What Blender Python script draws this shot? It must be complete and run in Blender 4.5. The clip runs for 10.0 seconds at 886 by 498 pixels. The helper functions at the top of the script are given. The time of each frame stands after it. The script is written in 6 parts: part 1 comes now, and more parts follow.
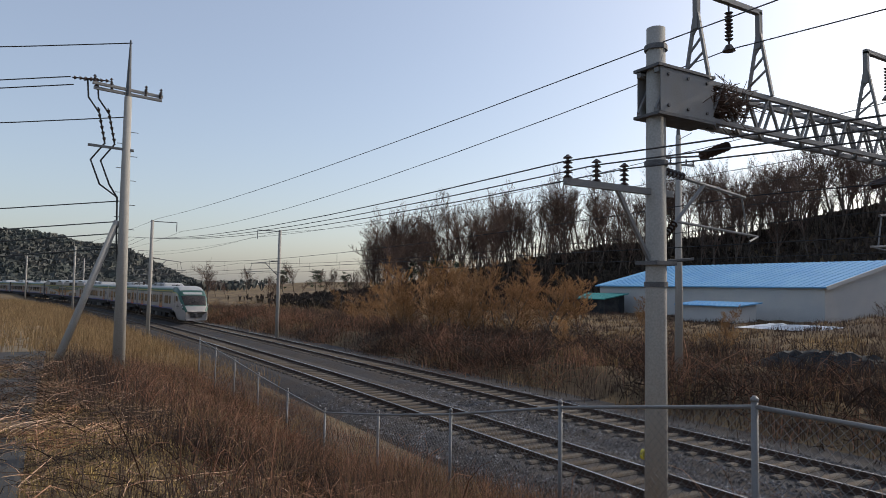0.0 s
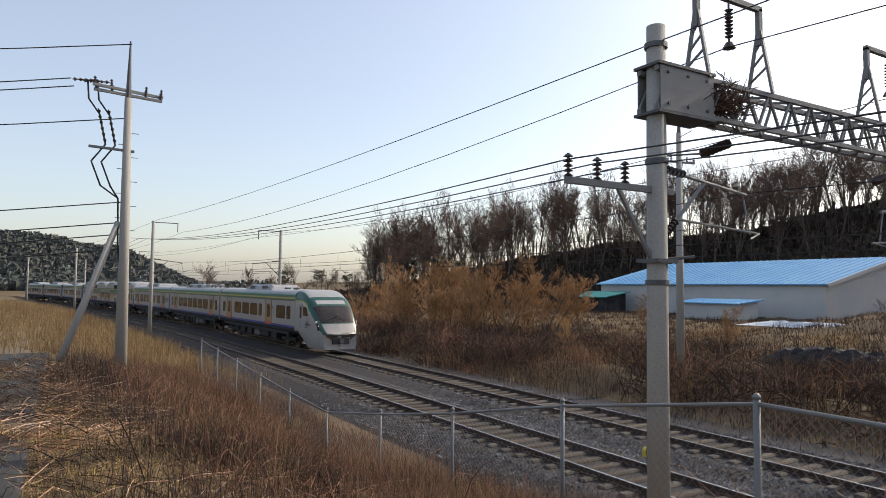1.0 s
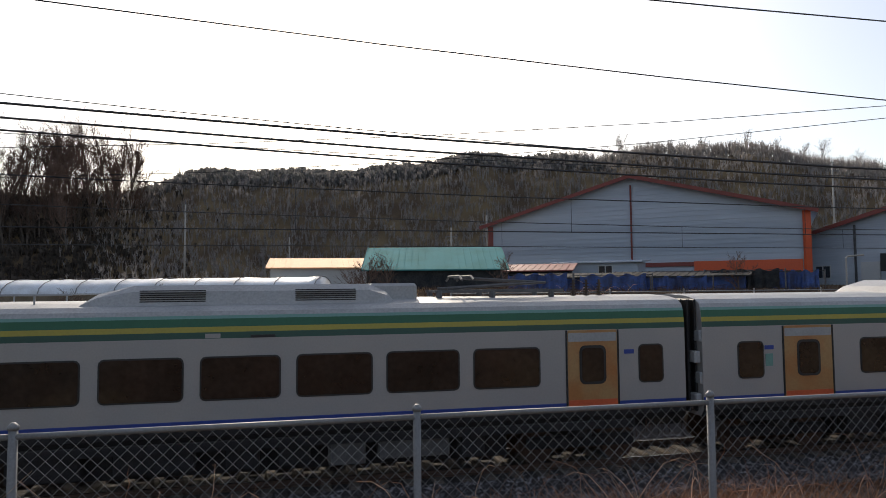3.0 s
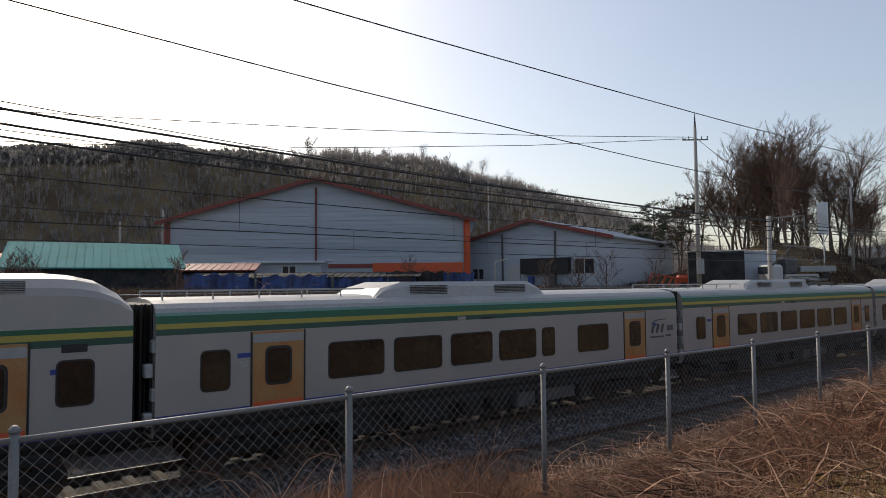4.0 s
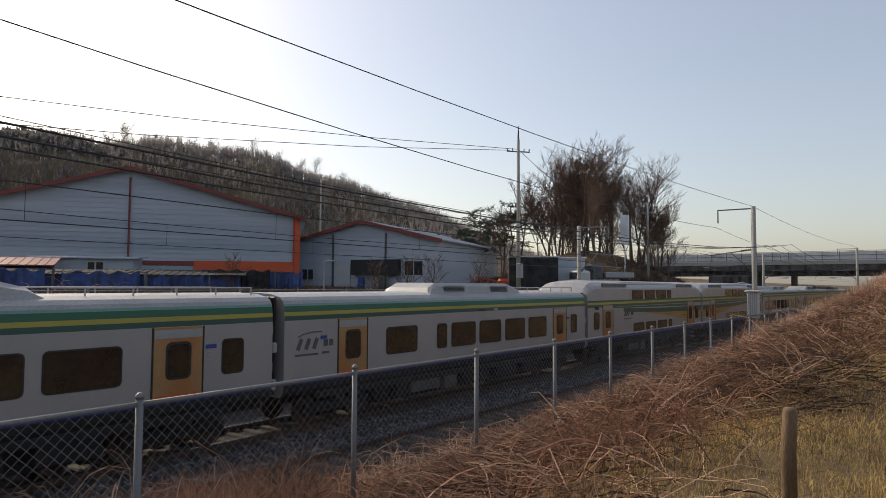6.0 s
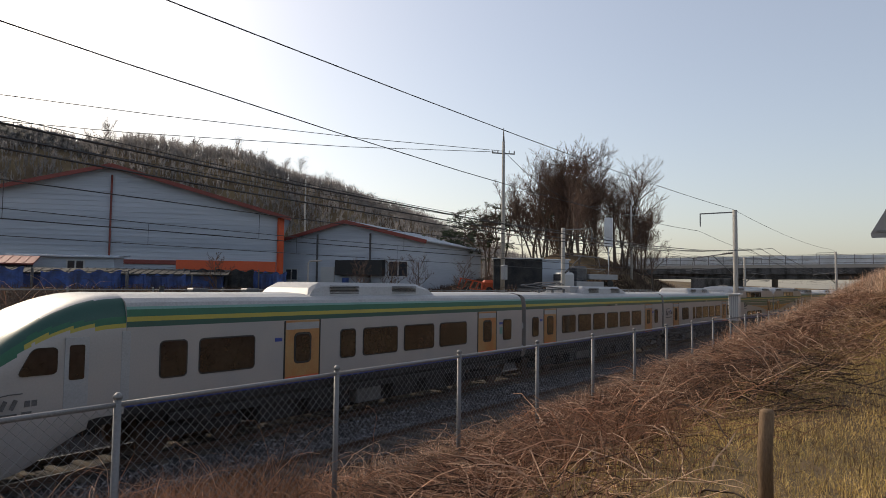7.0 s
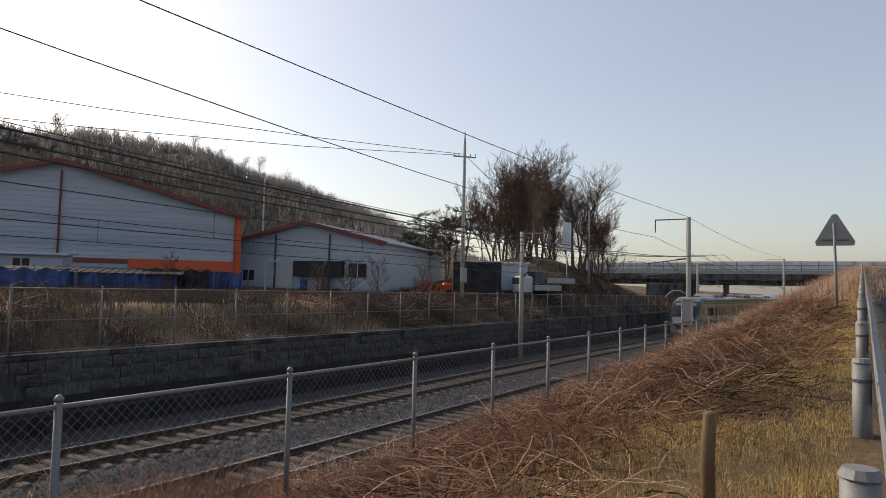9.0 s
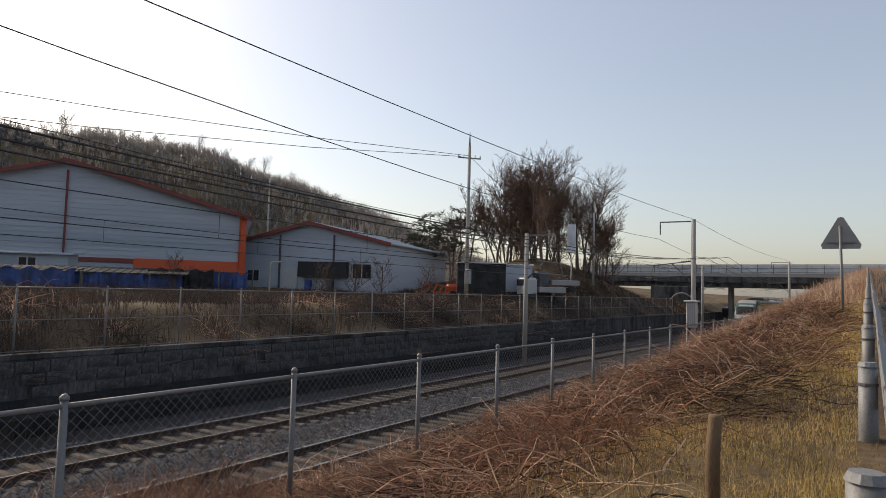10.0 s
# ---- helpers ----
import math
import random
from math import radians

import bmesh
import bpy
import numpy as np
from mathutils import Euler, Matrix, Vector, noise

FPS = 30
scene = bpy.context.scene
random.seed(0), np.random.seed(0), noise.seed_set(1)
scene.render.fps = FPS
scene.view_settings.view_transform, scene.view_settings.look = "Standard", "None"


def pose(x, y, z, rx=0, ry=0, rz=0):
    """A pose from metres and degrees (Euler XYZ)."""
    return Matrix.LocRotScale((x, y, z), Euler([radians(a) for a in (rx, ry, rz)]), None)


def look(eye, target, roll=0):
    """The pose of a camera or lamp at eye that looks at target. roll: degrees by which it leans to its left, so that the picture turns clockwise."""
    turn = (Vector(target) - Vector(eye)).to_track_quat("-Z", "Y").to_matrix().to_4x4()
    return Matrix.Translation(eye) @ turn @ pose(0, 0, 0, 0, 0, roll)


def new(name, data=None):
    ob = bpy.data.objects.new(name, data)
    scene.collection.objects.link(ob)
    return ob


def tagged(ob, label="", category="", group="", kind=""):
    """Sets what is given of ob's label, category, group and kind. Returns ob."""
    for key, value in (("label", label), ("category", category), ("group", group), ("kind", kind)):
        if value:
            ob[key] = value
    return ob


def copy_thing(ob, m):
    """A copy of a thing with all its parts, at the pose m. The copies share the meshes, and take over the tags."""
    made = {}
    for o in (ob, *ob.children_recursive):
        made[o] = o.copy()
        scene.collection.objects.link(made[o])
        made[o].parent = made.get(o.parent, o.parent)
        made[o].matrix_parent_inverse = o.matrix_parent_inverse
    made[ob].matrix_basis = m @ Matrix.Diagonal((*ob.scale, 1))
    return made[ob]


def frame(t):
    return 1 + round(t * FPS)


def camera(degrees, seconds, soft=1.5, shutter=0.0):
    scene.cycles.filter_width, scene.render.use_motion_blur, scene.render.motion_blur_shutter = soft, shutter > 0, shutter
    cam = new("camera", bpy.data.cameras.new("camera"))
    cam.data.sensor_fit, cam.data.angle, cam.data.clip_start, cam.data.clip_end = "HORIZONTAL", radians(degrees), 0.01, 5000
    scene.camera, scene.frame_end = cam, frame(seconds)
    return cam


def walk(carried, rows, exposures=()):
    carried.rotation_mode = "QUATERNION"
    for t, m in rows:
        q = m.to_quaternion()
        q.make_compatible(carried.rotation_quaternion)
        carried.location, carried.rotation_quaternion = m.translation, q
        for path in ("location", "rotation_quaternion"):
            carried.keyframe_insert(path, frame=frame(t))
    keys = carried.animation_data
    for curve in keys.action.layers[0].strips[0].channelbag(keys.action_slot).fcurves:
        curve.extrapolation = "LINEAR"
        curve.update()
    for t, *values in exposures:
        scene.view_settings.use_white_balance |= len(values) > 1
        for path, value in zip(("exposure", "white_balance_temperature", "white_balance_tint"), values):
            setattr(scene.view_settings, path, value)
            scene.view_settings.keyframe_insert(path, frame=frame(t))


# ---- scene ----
cam = camera(67.7, 10.0, soft=0.9, shutter=0.0)
PATH = [
    # seconds, x, y, z, yaw, pitch, roll
    (0.0, -0.708, 0.412, 4.208, 59.767, 3.411, 1.048),
    (0.5, -0.709, 0.410, 4.208, 59.953, 3.373, 0.940),
    (1.0, -0.708, 0.411, 4.208, 59.851, 3.338, 0.707),
    (1.5, -0.634, 0.519, 4.208, 50.681, 3.344, 0.329),
    (2.0, -0.421, 0.702, 4.208, 30.966, 3.339, 0.208),
    (2.2, -0.307, 0.759, 4.208, 22.034, 3.274, -0.047),
    (3.3, 0.307, 0.759, 4.208, -22.035, 3.188, -0.586),
    (3.5, 0.383, 0.724, 4.208, -27.846, 3.102, -0.632),
    (4.0, 0.508, 0.642, 4.208, -38.371, 3.031, -0.498),
    (4.5, 0.572, 0.586, 4.208, -44.333, 3.042, -0.314),
    (5.0, 0.610, 0.546, 4.208, -48.160, 3.058, -0.152),
    (5.5, 0.637, 0.515, 4.208, -51.048, 3.076, 0.095),
    (7.0, 0.664, 0.480, 4.208, -54.115, 3.203, 0.679),
    (7.5, 0.668, 0.473, 4.208, -54.704, 3.275, 0.838),
    (8.0, 0.678, 0.459, 4.208, -55.929, 3.309, 0.987),
    (8.5, 0.685, 0.449, 4.208, -56.740, 3.360, 1.146),
    (9.0, 0.691, 0.440, 4.208, -57.536, 3.462, 1.266),
    (9.5, 0.688, 0.444, 4.208, -57.133, 3.473, 1.382),
    (10.0, 0.688, 0.444, 4.208, -57.157, 3.565, 1.553),
]
EXPOSURES = [(0.0, -0.22, 6400, 10), (0.3, -0.02, 6550, 10), (0.7, 0.14, 6650, 10), (1.2, 0.22, 6750, 10), (2.2, 0.28, 6900, 10), (3.3, -0.25, 6700, 10), (4.5, -0.3, 6700, 10), (5.5, -0.22, 6900, 11), (7.0, -0.18, 7000, 11), (10.0, -0.17, 7000, 11)]


def turned(yaw, pitch, roll):
    """Camera turn: yaw to the left from +y, pitch up, roll clockwise in the picture."""
    y, p = radians(yaw), radians(pitch)
    ahead = Vector((-math.sin(y) * math.cos(p), math.cos(y) * math.cos(p), math.sin(p)))
    return look((0, 0, 0), ahead, roll).to_3x3().to_4x4()


walk(cam, [(t, Matrix.Translation((x, y, z)) @ turned(a, b, c)) for t, x, y, z, a, b, c in PATH], EXPOSURES)

# ---- light ----
SUN_EL, SUN_AZ = radians(33), radians(2)
world = bpy.data.worlds.new("sky")
scene.world = world
world.use_nodes = True
wn = world.node_tree
sky = wn.nodes.new("ShaderNodeTexSky")
sky.sky_type, sky.sun_disc = "NISHITA", False
sky.sun_elevation, sky.sun_rotation = SUN_EL, SUN_AZ
sky.air_density, sky.dust_density, sky.ozone_density, sky.altitude = 1.0, 2.5, 1.0, 50
haze = wn.nodes.new("ShaderNodeMix")
haze.data_type, haze.blend_type = "RGBA", "ADD"
haze.inputs["Factor"].default_value = 1.0
haze.inputs["B"].default_value = (1.25, 1.25, 1.32, 1)
wn.links.new(sky.outputs[0], haze.inputs["A"])
wn.links.new(haze.outputs["Result"], wn.nodes["Background"].inputs["Color"])
wn.nodes["Background"].inputs["Strength"].default_value = 0.15
sun = new("sun", bpy.data.lights.new("sun", "SUN"))
sun.data.energy, sun.data.angle, sun.data.color = 3.8, radians(0.6), (1.0, 0.9, 0.76)
sun.matrix_world = look((0, 0, 0), (-math.sin(SUN_AZ) * math.cos(SUN_EL), -math.cos(SUN_AZ) * math.cos(SUN_EL), -math.sin(SUN_EL)))

# ---- materials ----


def mat(name, color, rough=0.8, metal=0.0, var=0.25, scale=6.0, fine=60.0, bump=0.2, second=None, spots=0.5, object_random=0.0, coords="Object", stretch=(1, 1, 1), island=0.0, through_light=0.0):
    """A surface with two scales of variation, optional second colour in patches and fine relief."""
    m = bpy.data.materials.new(name)
    m.use_nodes = True
    nt = m.node_tree
    N, L = nt.nodes, nt.links
    b = N["Principled BSDF"]
    b.inputs["Roughness"].default_value, b.inputs["Metallic"].default_value = rough, metal
    if rough >= 0.84:
        b.inputs["Specular IOR Level"].default_value = 0.15
    tc = N.new("ShaderNodeTexCoord")
    mp = N.new("ShaderNodeMapping")
    mp.inputs["Scale"].default_value = stretch
    L.new(tc.outputs[coords], mp.inputs["Vector"])
    big, small = N.new("ShaderNodeTexNoise"), N.new("ShaderNodeTexNoise")
    big.inputs["Scale"].default_value, small.inputs["Scale"].default_value = scale, fine
    big.inputs["Detail"].default_value, small.inputs["Detail"].default_value = 5, 4
    for n in (big, small):
        L.new(mp.outputs[0], n.inputs["Vector"])
    mix = N.new("ShaderNodeMix")
    mix.data_type = "RGBA"
    mix.inputs["A"].default_value = (*color, 1)
    mix.inputs["B"].default_value = (*(second or [c * (1 - var) for c in color]), 1)
    ramp = N.new("ShaderNodeMapRange")
    ramp.inputs["From Min"].default_value, ramp.inputs["From Max"].default_value = spots - 0.12, spots + 0.14
    L.new(big.outputs["Fac"], ramp.inputs["Value"])
    L.new(ramp.outputs[0], mix.inputs["Factor"])
    hsv = N.new("ShaderNodeHueSaturation")
    L.new(mix.outputs["Result"], hsv.inputs["Color"])
    val = N.new("ShaderNodeMapRange")
    val.inputs["From Min"].default_value, val.inputs["From Max"].default_value = 0.25, 0.75
    val.inputs["To Min"].default_value, val.inputs["To Max"].default_value = 1 - var, 1 + var
    L.new(small.outputs["Fac"], val.inputs["Value"])
    out = val.outputs[0]
    for amount, kind, socket in ((object_random, "ShaderNodeObjectInfo", "Random"), (island, "ShaderNodeNewGeometry", "Random Per Island")):
        if amount:
            src = N.new(kind)
            rr = N.new("ShaderNodeMapRange")
            rr.inputs["To Min"].default_value, rr.inputs["To Max"].default_value = 1 - amount, 1 + amount
            L.new(src.outputs[socket], rr.inputs["Value"])
            mul = N.new("ShaderNodeMath")
            mul.operation = "MULTIPLY"
            L.new(out, mul.inputs[0])
            L.new(rr.outputs[0], mul.inputs[1])
            out = mul.outputs[0]
    L.new(out, hsv.inputs["Value"])
    L.new(hsv.outputs[0], b.inputs["Base Color"])
    if bump:
        bp = N.new("ShaderNodeBump")
        bp.inputs["Strength"].default_value, bp.inputs["Distance"].default_value = bump, 0.02
        L.new(small.outputs["Fac"], bp.inputs["Height"])
        L.new(bp.outputs[0], b.inputs["Normal"])
    if through_light:
        tr, ms = N.new("ShaderNodeBsdfTranslucent"), N.new("ShaderNodeMixShader")
        L.new(hsv.outputs[0], tr.inputs["Color"])
        ms.inputs["Fac"].default_value = through_light
        L.new(b.outputs[0], ms.inputs[1])
        L.new(tr.outputs[0], ms.inputs[2])
        L.new(ms.outputs[0], N["Material Output"].inputs["Surface"])
    return m


M_GROUND = mat("dry_soil_and_grass", (0.15, 0.11, 0.062), 0.95, var=0.35, scale=0.18, fine=9, bump=0.8, second=(0.075, 0.052, 0.034))
M_BALLAST = mat("ballast_stone", (0.045, 0.044, 0.047), 0.9, var=0.8, scale=0.7, fine=22, bump=1.0, second=(0.05, 0.042, 0.037))
M_RAIL = mat("rail_side_rust", (0.075, 0.045, 0.032), 0.7, 0.2, 0.3, 3, 40, 0.2)
M_RAILTOP = mat("polished_rail_head", (0.42, 0.41, 0.4), 0.25, 0.9, 0.1, 2, 30, 0.05)
M_SLEEPER = mat("concrete_sleeper", (0.09, 0.08, 0.07), 0.9, var=0.3, scale=2, fine=40, second=(0.085, 0.066, 0.05), object_random=0.2)
M_CONC = mat("pole_concrete", (0.33, 0.315, 0.29), 0.85, var=0.15, scale=1.2, fine=30, second=(0.33, 0.315, 0.29))
M_OLDCONC = mat("stained_concrete", (0.1, 0.101, 0.104), 0.9, var=0.45, scale=1.1, fine=14, bump=0.6, second=(0.035, 0.035, 0.034), spots=0.52, stretch=(1, 1, 0.3))
# near-black concrete that stands for shade along the retaining wall's foot
M_FOOTSHADE = mat("wall_foot_shade_concrete", (0.022, 0.023, 0.024), 0.85, var=0.4, scale=1.2, fine=15, bump=0.6, second=(0.05, 0.048, 0.045), spots=0.62)
M_STEEL = mat("galvanised_steel", (0.18, 0.184, 0.19), 0.6, 0.25, 0.2, 3, 60, 0.1, second=(0.18, 0.175, 0.17))
M_DARKSTEEL = mat("dark_weathered_steel", (0.12, 0.12, 0.125), 0.6, 0.4, 0.3, 4, 50, 0.1)
M_INSUL = mat("brown_porcelain", (0.05, 0.033, 0.028), 0.25, 0.0, 0.2, 8, 40, 0.0)
M_WIRE = mat("dark_wire", (0.04, 0.04, 0.042), 0.6, 0.3, 0.1, 3, 30, 0.0)
M_WHITE = mat("train_white_paint", (0.29, 0.28, 0.275), 0.32, 0.0, 0.05, 0.8, 25, 0.02, second=(0.32, 0.3, 0.285))
M_ROOF = mat("train_roof_grey", (0.33, 0.335, 0.34), 0.5, 0.1, 0.15, 1.5, 20, 0.05, second=(0.3, 0.3, 0.3))
M_GREEN = mat("train_green_paint", (0.012, 0.1, 0.05), 0.5, 0.0, 0.08, 1, 20, 0.02)
M_DKGREEN = mat("train_dark_green_paint", (0.012, 0.065, 0.05), 0.35, 0.0, 0.1, 1, 20, 0.02)
M_LTGREEN = mat("train_pale_teal_paint", (0.13, 0.27, 0.24), 0.5, 0.0, 0.08, 1, 20, 0.02)
M_YELLOW = mat("train_yellow_paint", (0.32, 0.27, 0.03), 0.35, 0.0, 0.08, 1, 20, 0.02)
M_AMBER = mat("train_amber_paint", (0.4, 0.2, 0.02), 0.4, 0.0, 0.08, 1, 20, 0.02)
M_ORANGE = mat("train_door_orange", (0.34, 0.2, 0.085), 0.4, 0.0, 0.1, 1.2, 20, 0.02, second=(0.34, 0.14, 0.045))
M_RED = mat("train_red_paint", (0.55, 0.1, 0.04), 0.4, 0.0, 0.1, 1, 20, 0.02)
M_BLUE = mat("train_blue_paint", (0.02, 0.05, 0.25), 0.35, 0.0, 0.08, 1, 20, 0.02)
M_GLASS = mat("train_tinted_glass", (0.028, 0.021, 0.017), 0.06, 0.0, 0.3, 1.2, 8, 0.0)
M_BLACK = mat("black_rubber", (0.015, 0.015, 0.016), 0.6, 0.0, 0.2, 3, 30, 0.05)
M_UNDER = mat("underframe_grime", (0.022, 0.02, 0.02), 0.8, 0.1, 0.4, 2, 25, 0.2)
M_GREY = mat("train_grey_panel", (0.3, 0.31, 0.32), 0.45, 0.1, 0.1, 2, 25, 0.03)
M_BLUEROOF = mat("blue_roof_sheet", (0.1, 0.3, 0.55), 0.7, 0.0, 0.12, 0.3, 8, 0.05, second=(0.13, 0.34, 0.56))
M_TEAL = mat("teal_tarpaulin", (0.05, 0.23, 0.24), 0.9, 0.0, 0.12, 0.5, 8, 0.1, second=(0.04, 0.19, 0.19))
M_WALLW = mat("white_wall_sheet", (0.42, 0.43, 0.44), 0.6, 0.0, 0.08, 0.4, 12, 0.05, second=(0.47, 0.47, 0.46))
M_WALLG = mat("grey_white_wall_sheet", (0.42, 0.46, 0.52), 0.55, 0.0, 0.08, 0.5, 10, 0.05, second=(0.31, 0.35, 0.41), stretch=(0.05, 0.05, 1.0))
M_REDTRIM = mat("red_brown_trim", (0.2, 0.04, 0.03), 0.55, 0.0, 0.15, 1, 20, 0.05)
M_ORTRIM = mat("orange_sheet", (0.6, 0.09, 0.025), 0.5, 0.0, 0.1, 0.6, 15, 0.05)
M_ORROOF = mat("orange_roof_sheet", (0.8, 0.42, 0.2), 0.75, 0.0, 0.1, 0.6, 15, 0.05)
M_BLUETARP = mat("blue_tarpaulin", (0.025, 0.07, 0.25), 0.5, 0.0, 0.25, 1.5, 10, 0.4, second=(0.015, 0.03, 0.1))
M_DARKSHED = mat("dark_shade_cloth", (0.025, 0.027, 0.03), 0.85, 0.0, 0.4, 1.5, 15, 0.2, second=(0.05, 0.05, 0.05))
M_VINYL = mat("white_vinyl_film", (0.5, 0.52, 0.54), 0.35, 0.0, 0.1, 0.8, 9, 0.3, second=(0.62, 0.66, 0.7))
M_WINDOW = mat("window_glass", (0.03, 0.035, 0.045), 0.08, 0.0, 0.2, 1, 5, 0.0)
M_BARK = mat("grey_bark", (0.13, 0.105, 0.085), 0.9, 0.0, 0.3, 2, 20, 0.2, object_random=0.25)
M_TWIG = mat("bare_twigs", (0.15, 0.1, 0.078), 0.9, 0.0, 0.3, 0.6, 10, 0.0, object_random=0.25)
M_PINE = mat("pine_needles", (0.035, 0.055, 0.022), 0.8, 0.0, 0.35, 0.8, 6, 0.0, second=(0.022, 0.036, 0.016), island=0.35)
M_STRAW = mat("dry_straw_grass", (0.3, 0.21, 0.11), 0.85, 0.0, 0.25, 0.5, 6, 0.0, second=(0.17, 0.11, 0.06), through_light=0.35, island=0.45)
M_BRUSH = mat("red_brown_brush", (0.27, 0.145, 0.095), 0.85, 0.0, 0.25, 0.4, 6, 0.0, second=(0.17, 0.1, 0.065), through_light=0.35, island=0.7)
M_VINE = mat("pale_dry_vine", (0.6, 0.44, 0.32), 0.85, 0.0, 0.25, 0.8, 8, 0.0, second=(0.34, 0.18, 0.11), through_light=0.35, island=0.6)
# bare woods lightened and greyed: the distance haze is put into this base colour
M_WOODS = mat("haze_lifted_bare_woods", (0.3, 0.28, 0.27), 0.95, 0.0, 0.12, 0.05, 0.6, 0.0, second=(0.27, 0.25, 0.24), through_light=0.5, island=0.06)
# evergreens turned pale grey, with haze painted into the colour
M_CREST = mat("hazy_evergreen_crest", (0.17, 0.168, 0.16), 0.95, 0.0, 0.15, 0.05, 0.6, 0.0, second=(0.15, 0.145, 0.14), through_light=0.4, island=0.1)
M_VERGE = mat("yellow_green_verge_grass", (0.62, 0.45, 0.19), 0.85, 0.0, 0.25, 0.7, 6, 0.0, second=(0.4, 0.3, 0.12), island=0.4, through_light=0.35)
# dark brown brush; on the right bank it also paints shade between vines
M_DARKBRUSH = mat("dark_brush_and_gap_shade", (0.085, 0.06, 0.048), 0.9, 0.0, 0.25, 0.4, 6, 0.0, second=(0.05, 0.036, 0.03), island=0.45, through_light=0.2)
# darkened cover for the hill's shadow side: the shade is in the colour
M_SHADEWOODS = mat("hillside_scrub_painted_shade", (0.075, 0.058, 0.048), 0.95, 0.0, 0.3, 0.05, 0.6, 0.0, second=(0.05, 0.042, 0.034), island=0.4)
M_WILLOW = mat("orange_brown_willow_twigs", (0.34, 0.2, 0.09), 0.83, 0.0, 0.25, 0.8, 8, 0.0, second=(0.25, 0.135, 0.06), object_random=0.25, through_light=0.3)
# distant evergreens: grey base colour holds the haze in front of them
M_FARWOOD = mat("haze_greyed_evergreen_woods", (0.085, 0.095, 0.09), 0.95, 0.0, 0.3, 0.05, 0.6, 0.0, second=(0.1, 0.1, 0.095), island=0.35)
M_STONE = mat("loose_ballast_stones", (0.16, 0.16, 0.17), 0.85, 0.0, 0.3, 3, 40, 0.3, second=(0.05, 0.048, 0.05), island=0.75)
M_DIRT = mat("trodden_dirt", (0.2, 0.165, 0.12), 0.95, 0.0, 0.2, 0.8, 20, 0.4, second=(0.15, 0.12, 0.085))
M_ASPHALT = mat("asphalt", (0.055, 0.055, 0.056), 0.85, 0.0, 0.25, 0.8, 60, 0.4)
M_SIGNBACK = mat("sign_back_aluminium", (0.3, 0.29, 0.28), 0.5, 0.5, 0.1, 2, 30, 0.05)
M_WOODPOST = mat("weathered_post_wood", (0.2, 0.135, 0.085), 0.85, 0.0, 0.3, 3, 40, 0.3, stretch=(4, 4, 0.6))
M_LAMP = mat("yellow_marker", (0.7, 0.6, 0.05), 0.5, 0.0, 0.1, 2, 30, 0.0)

# ---- mesh helpers ----


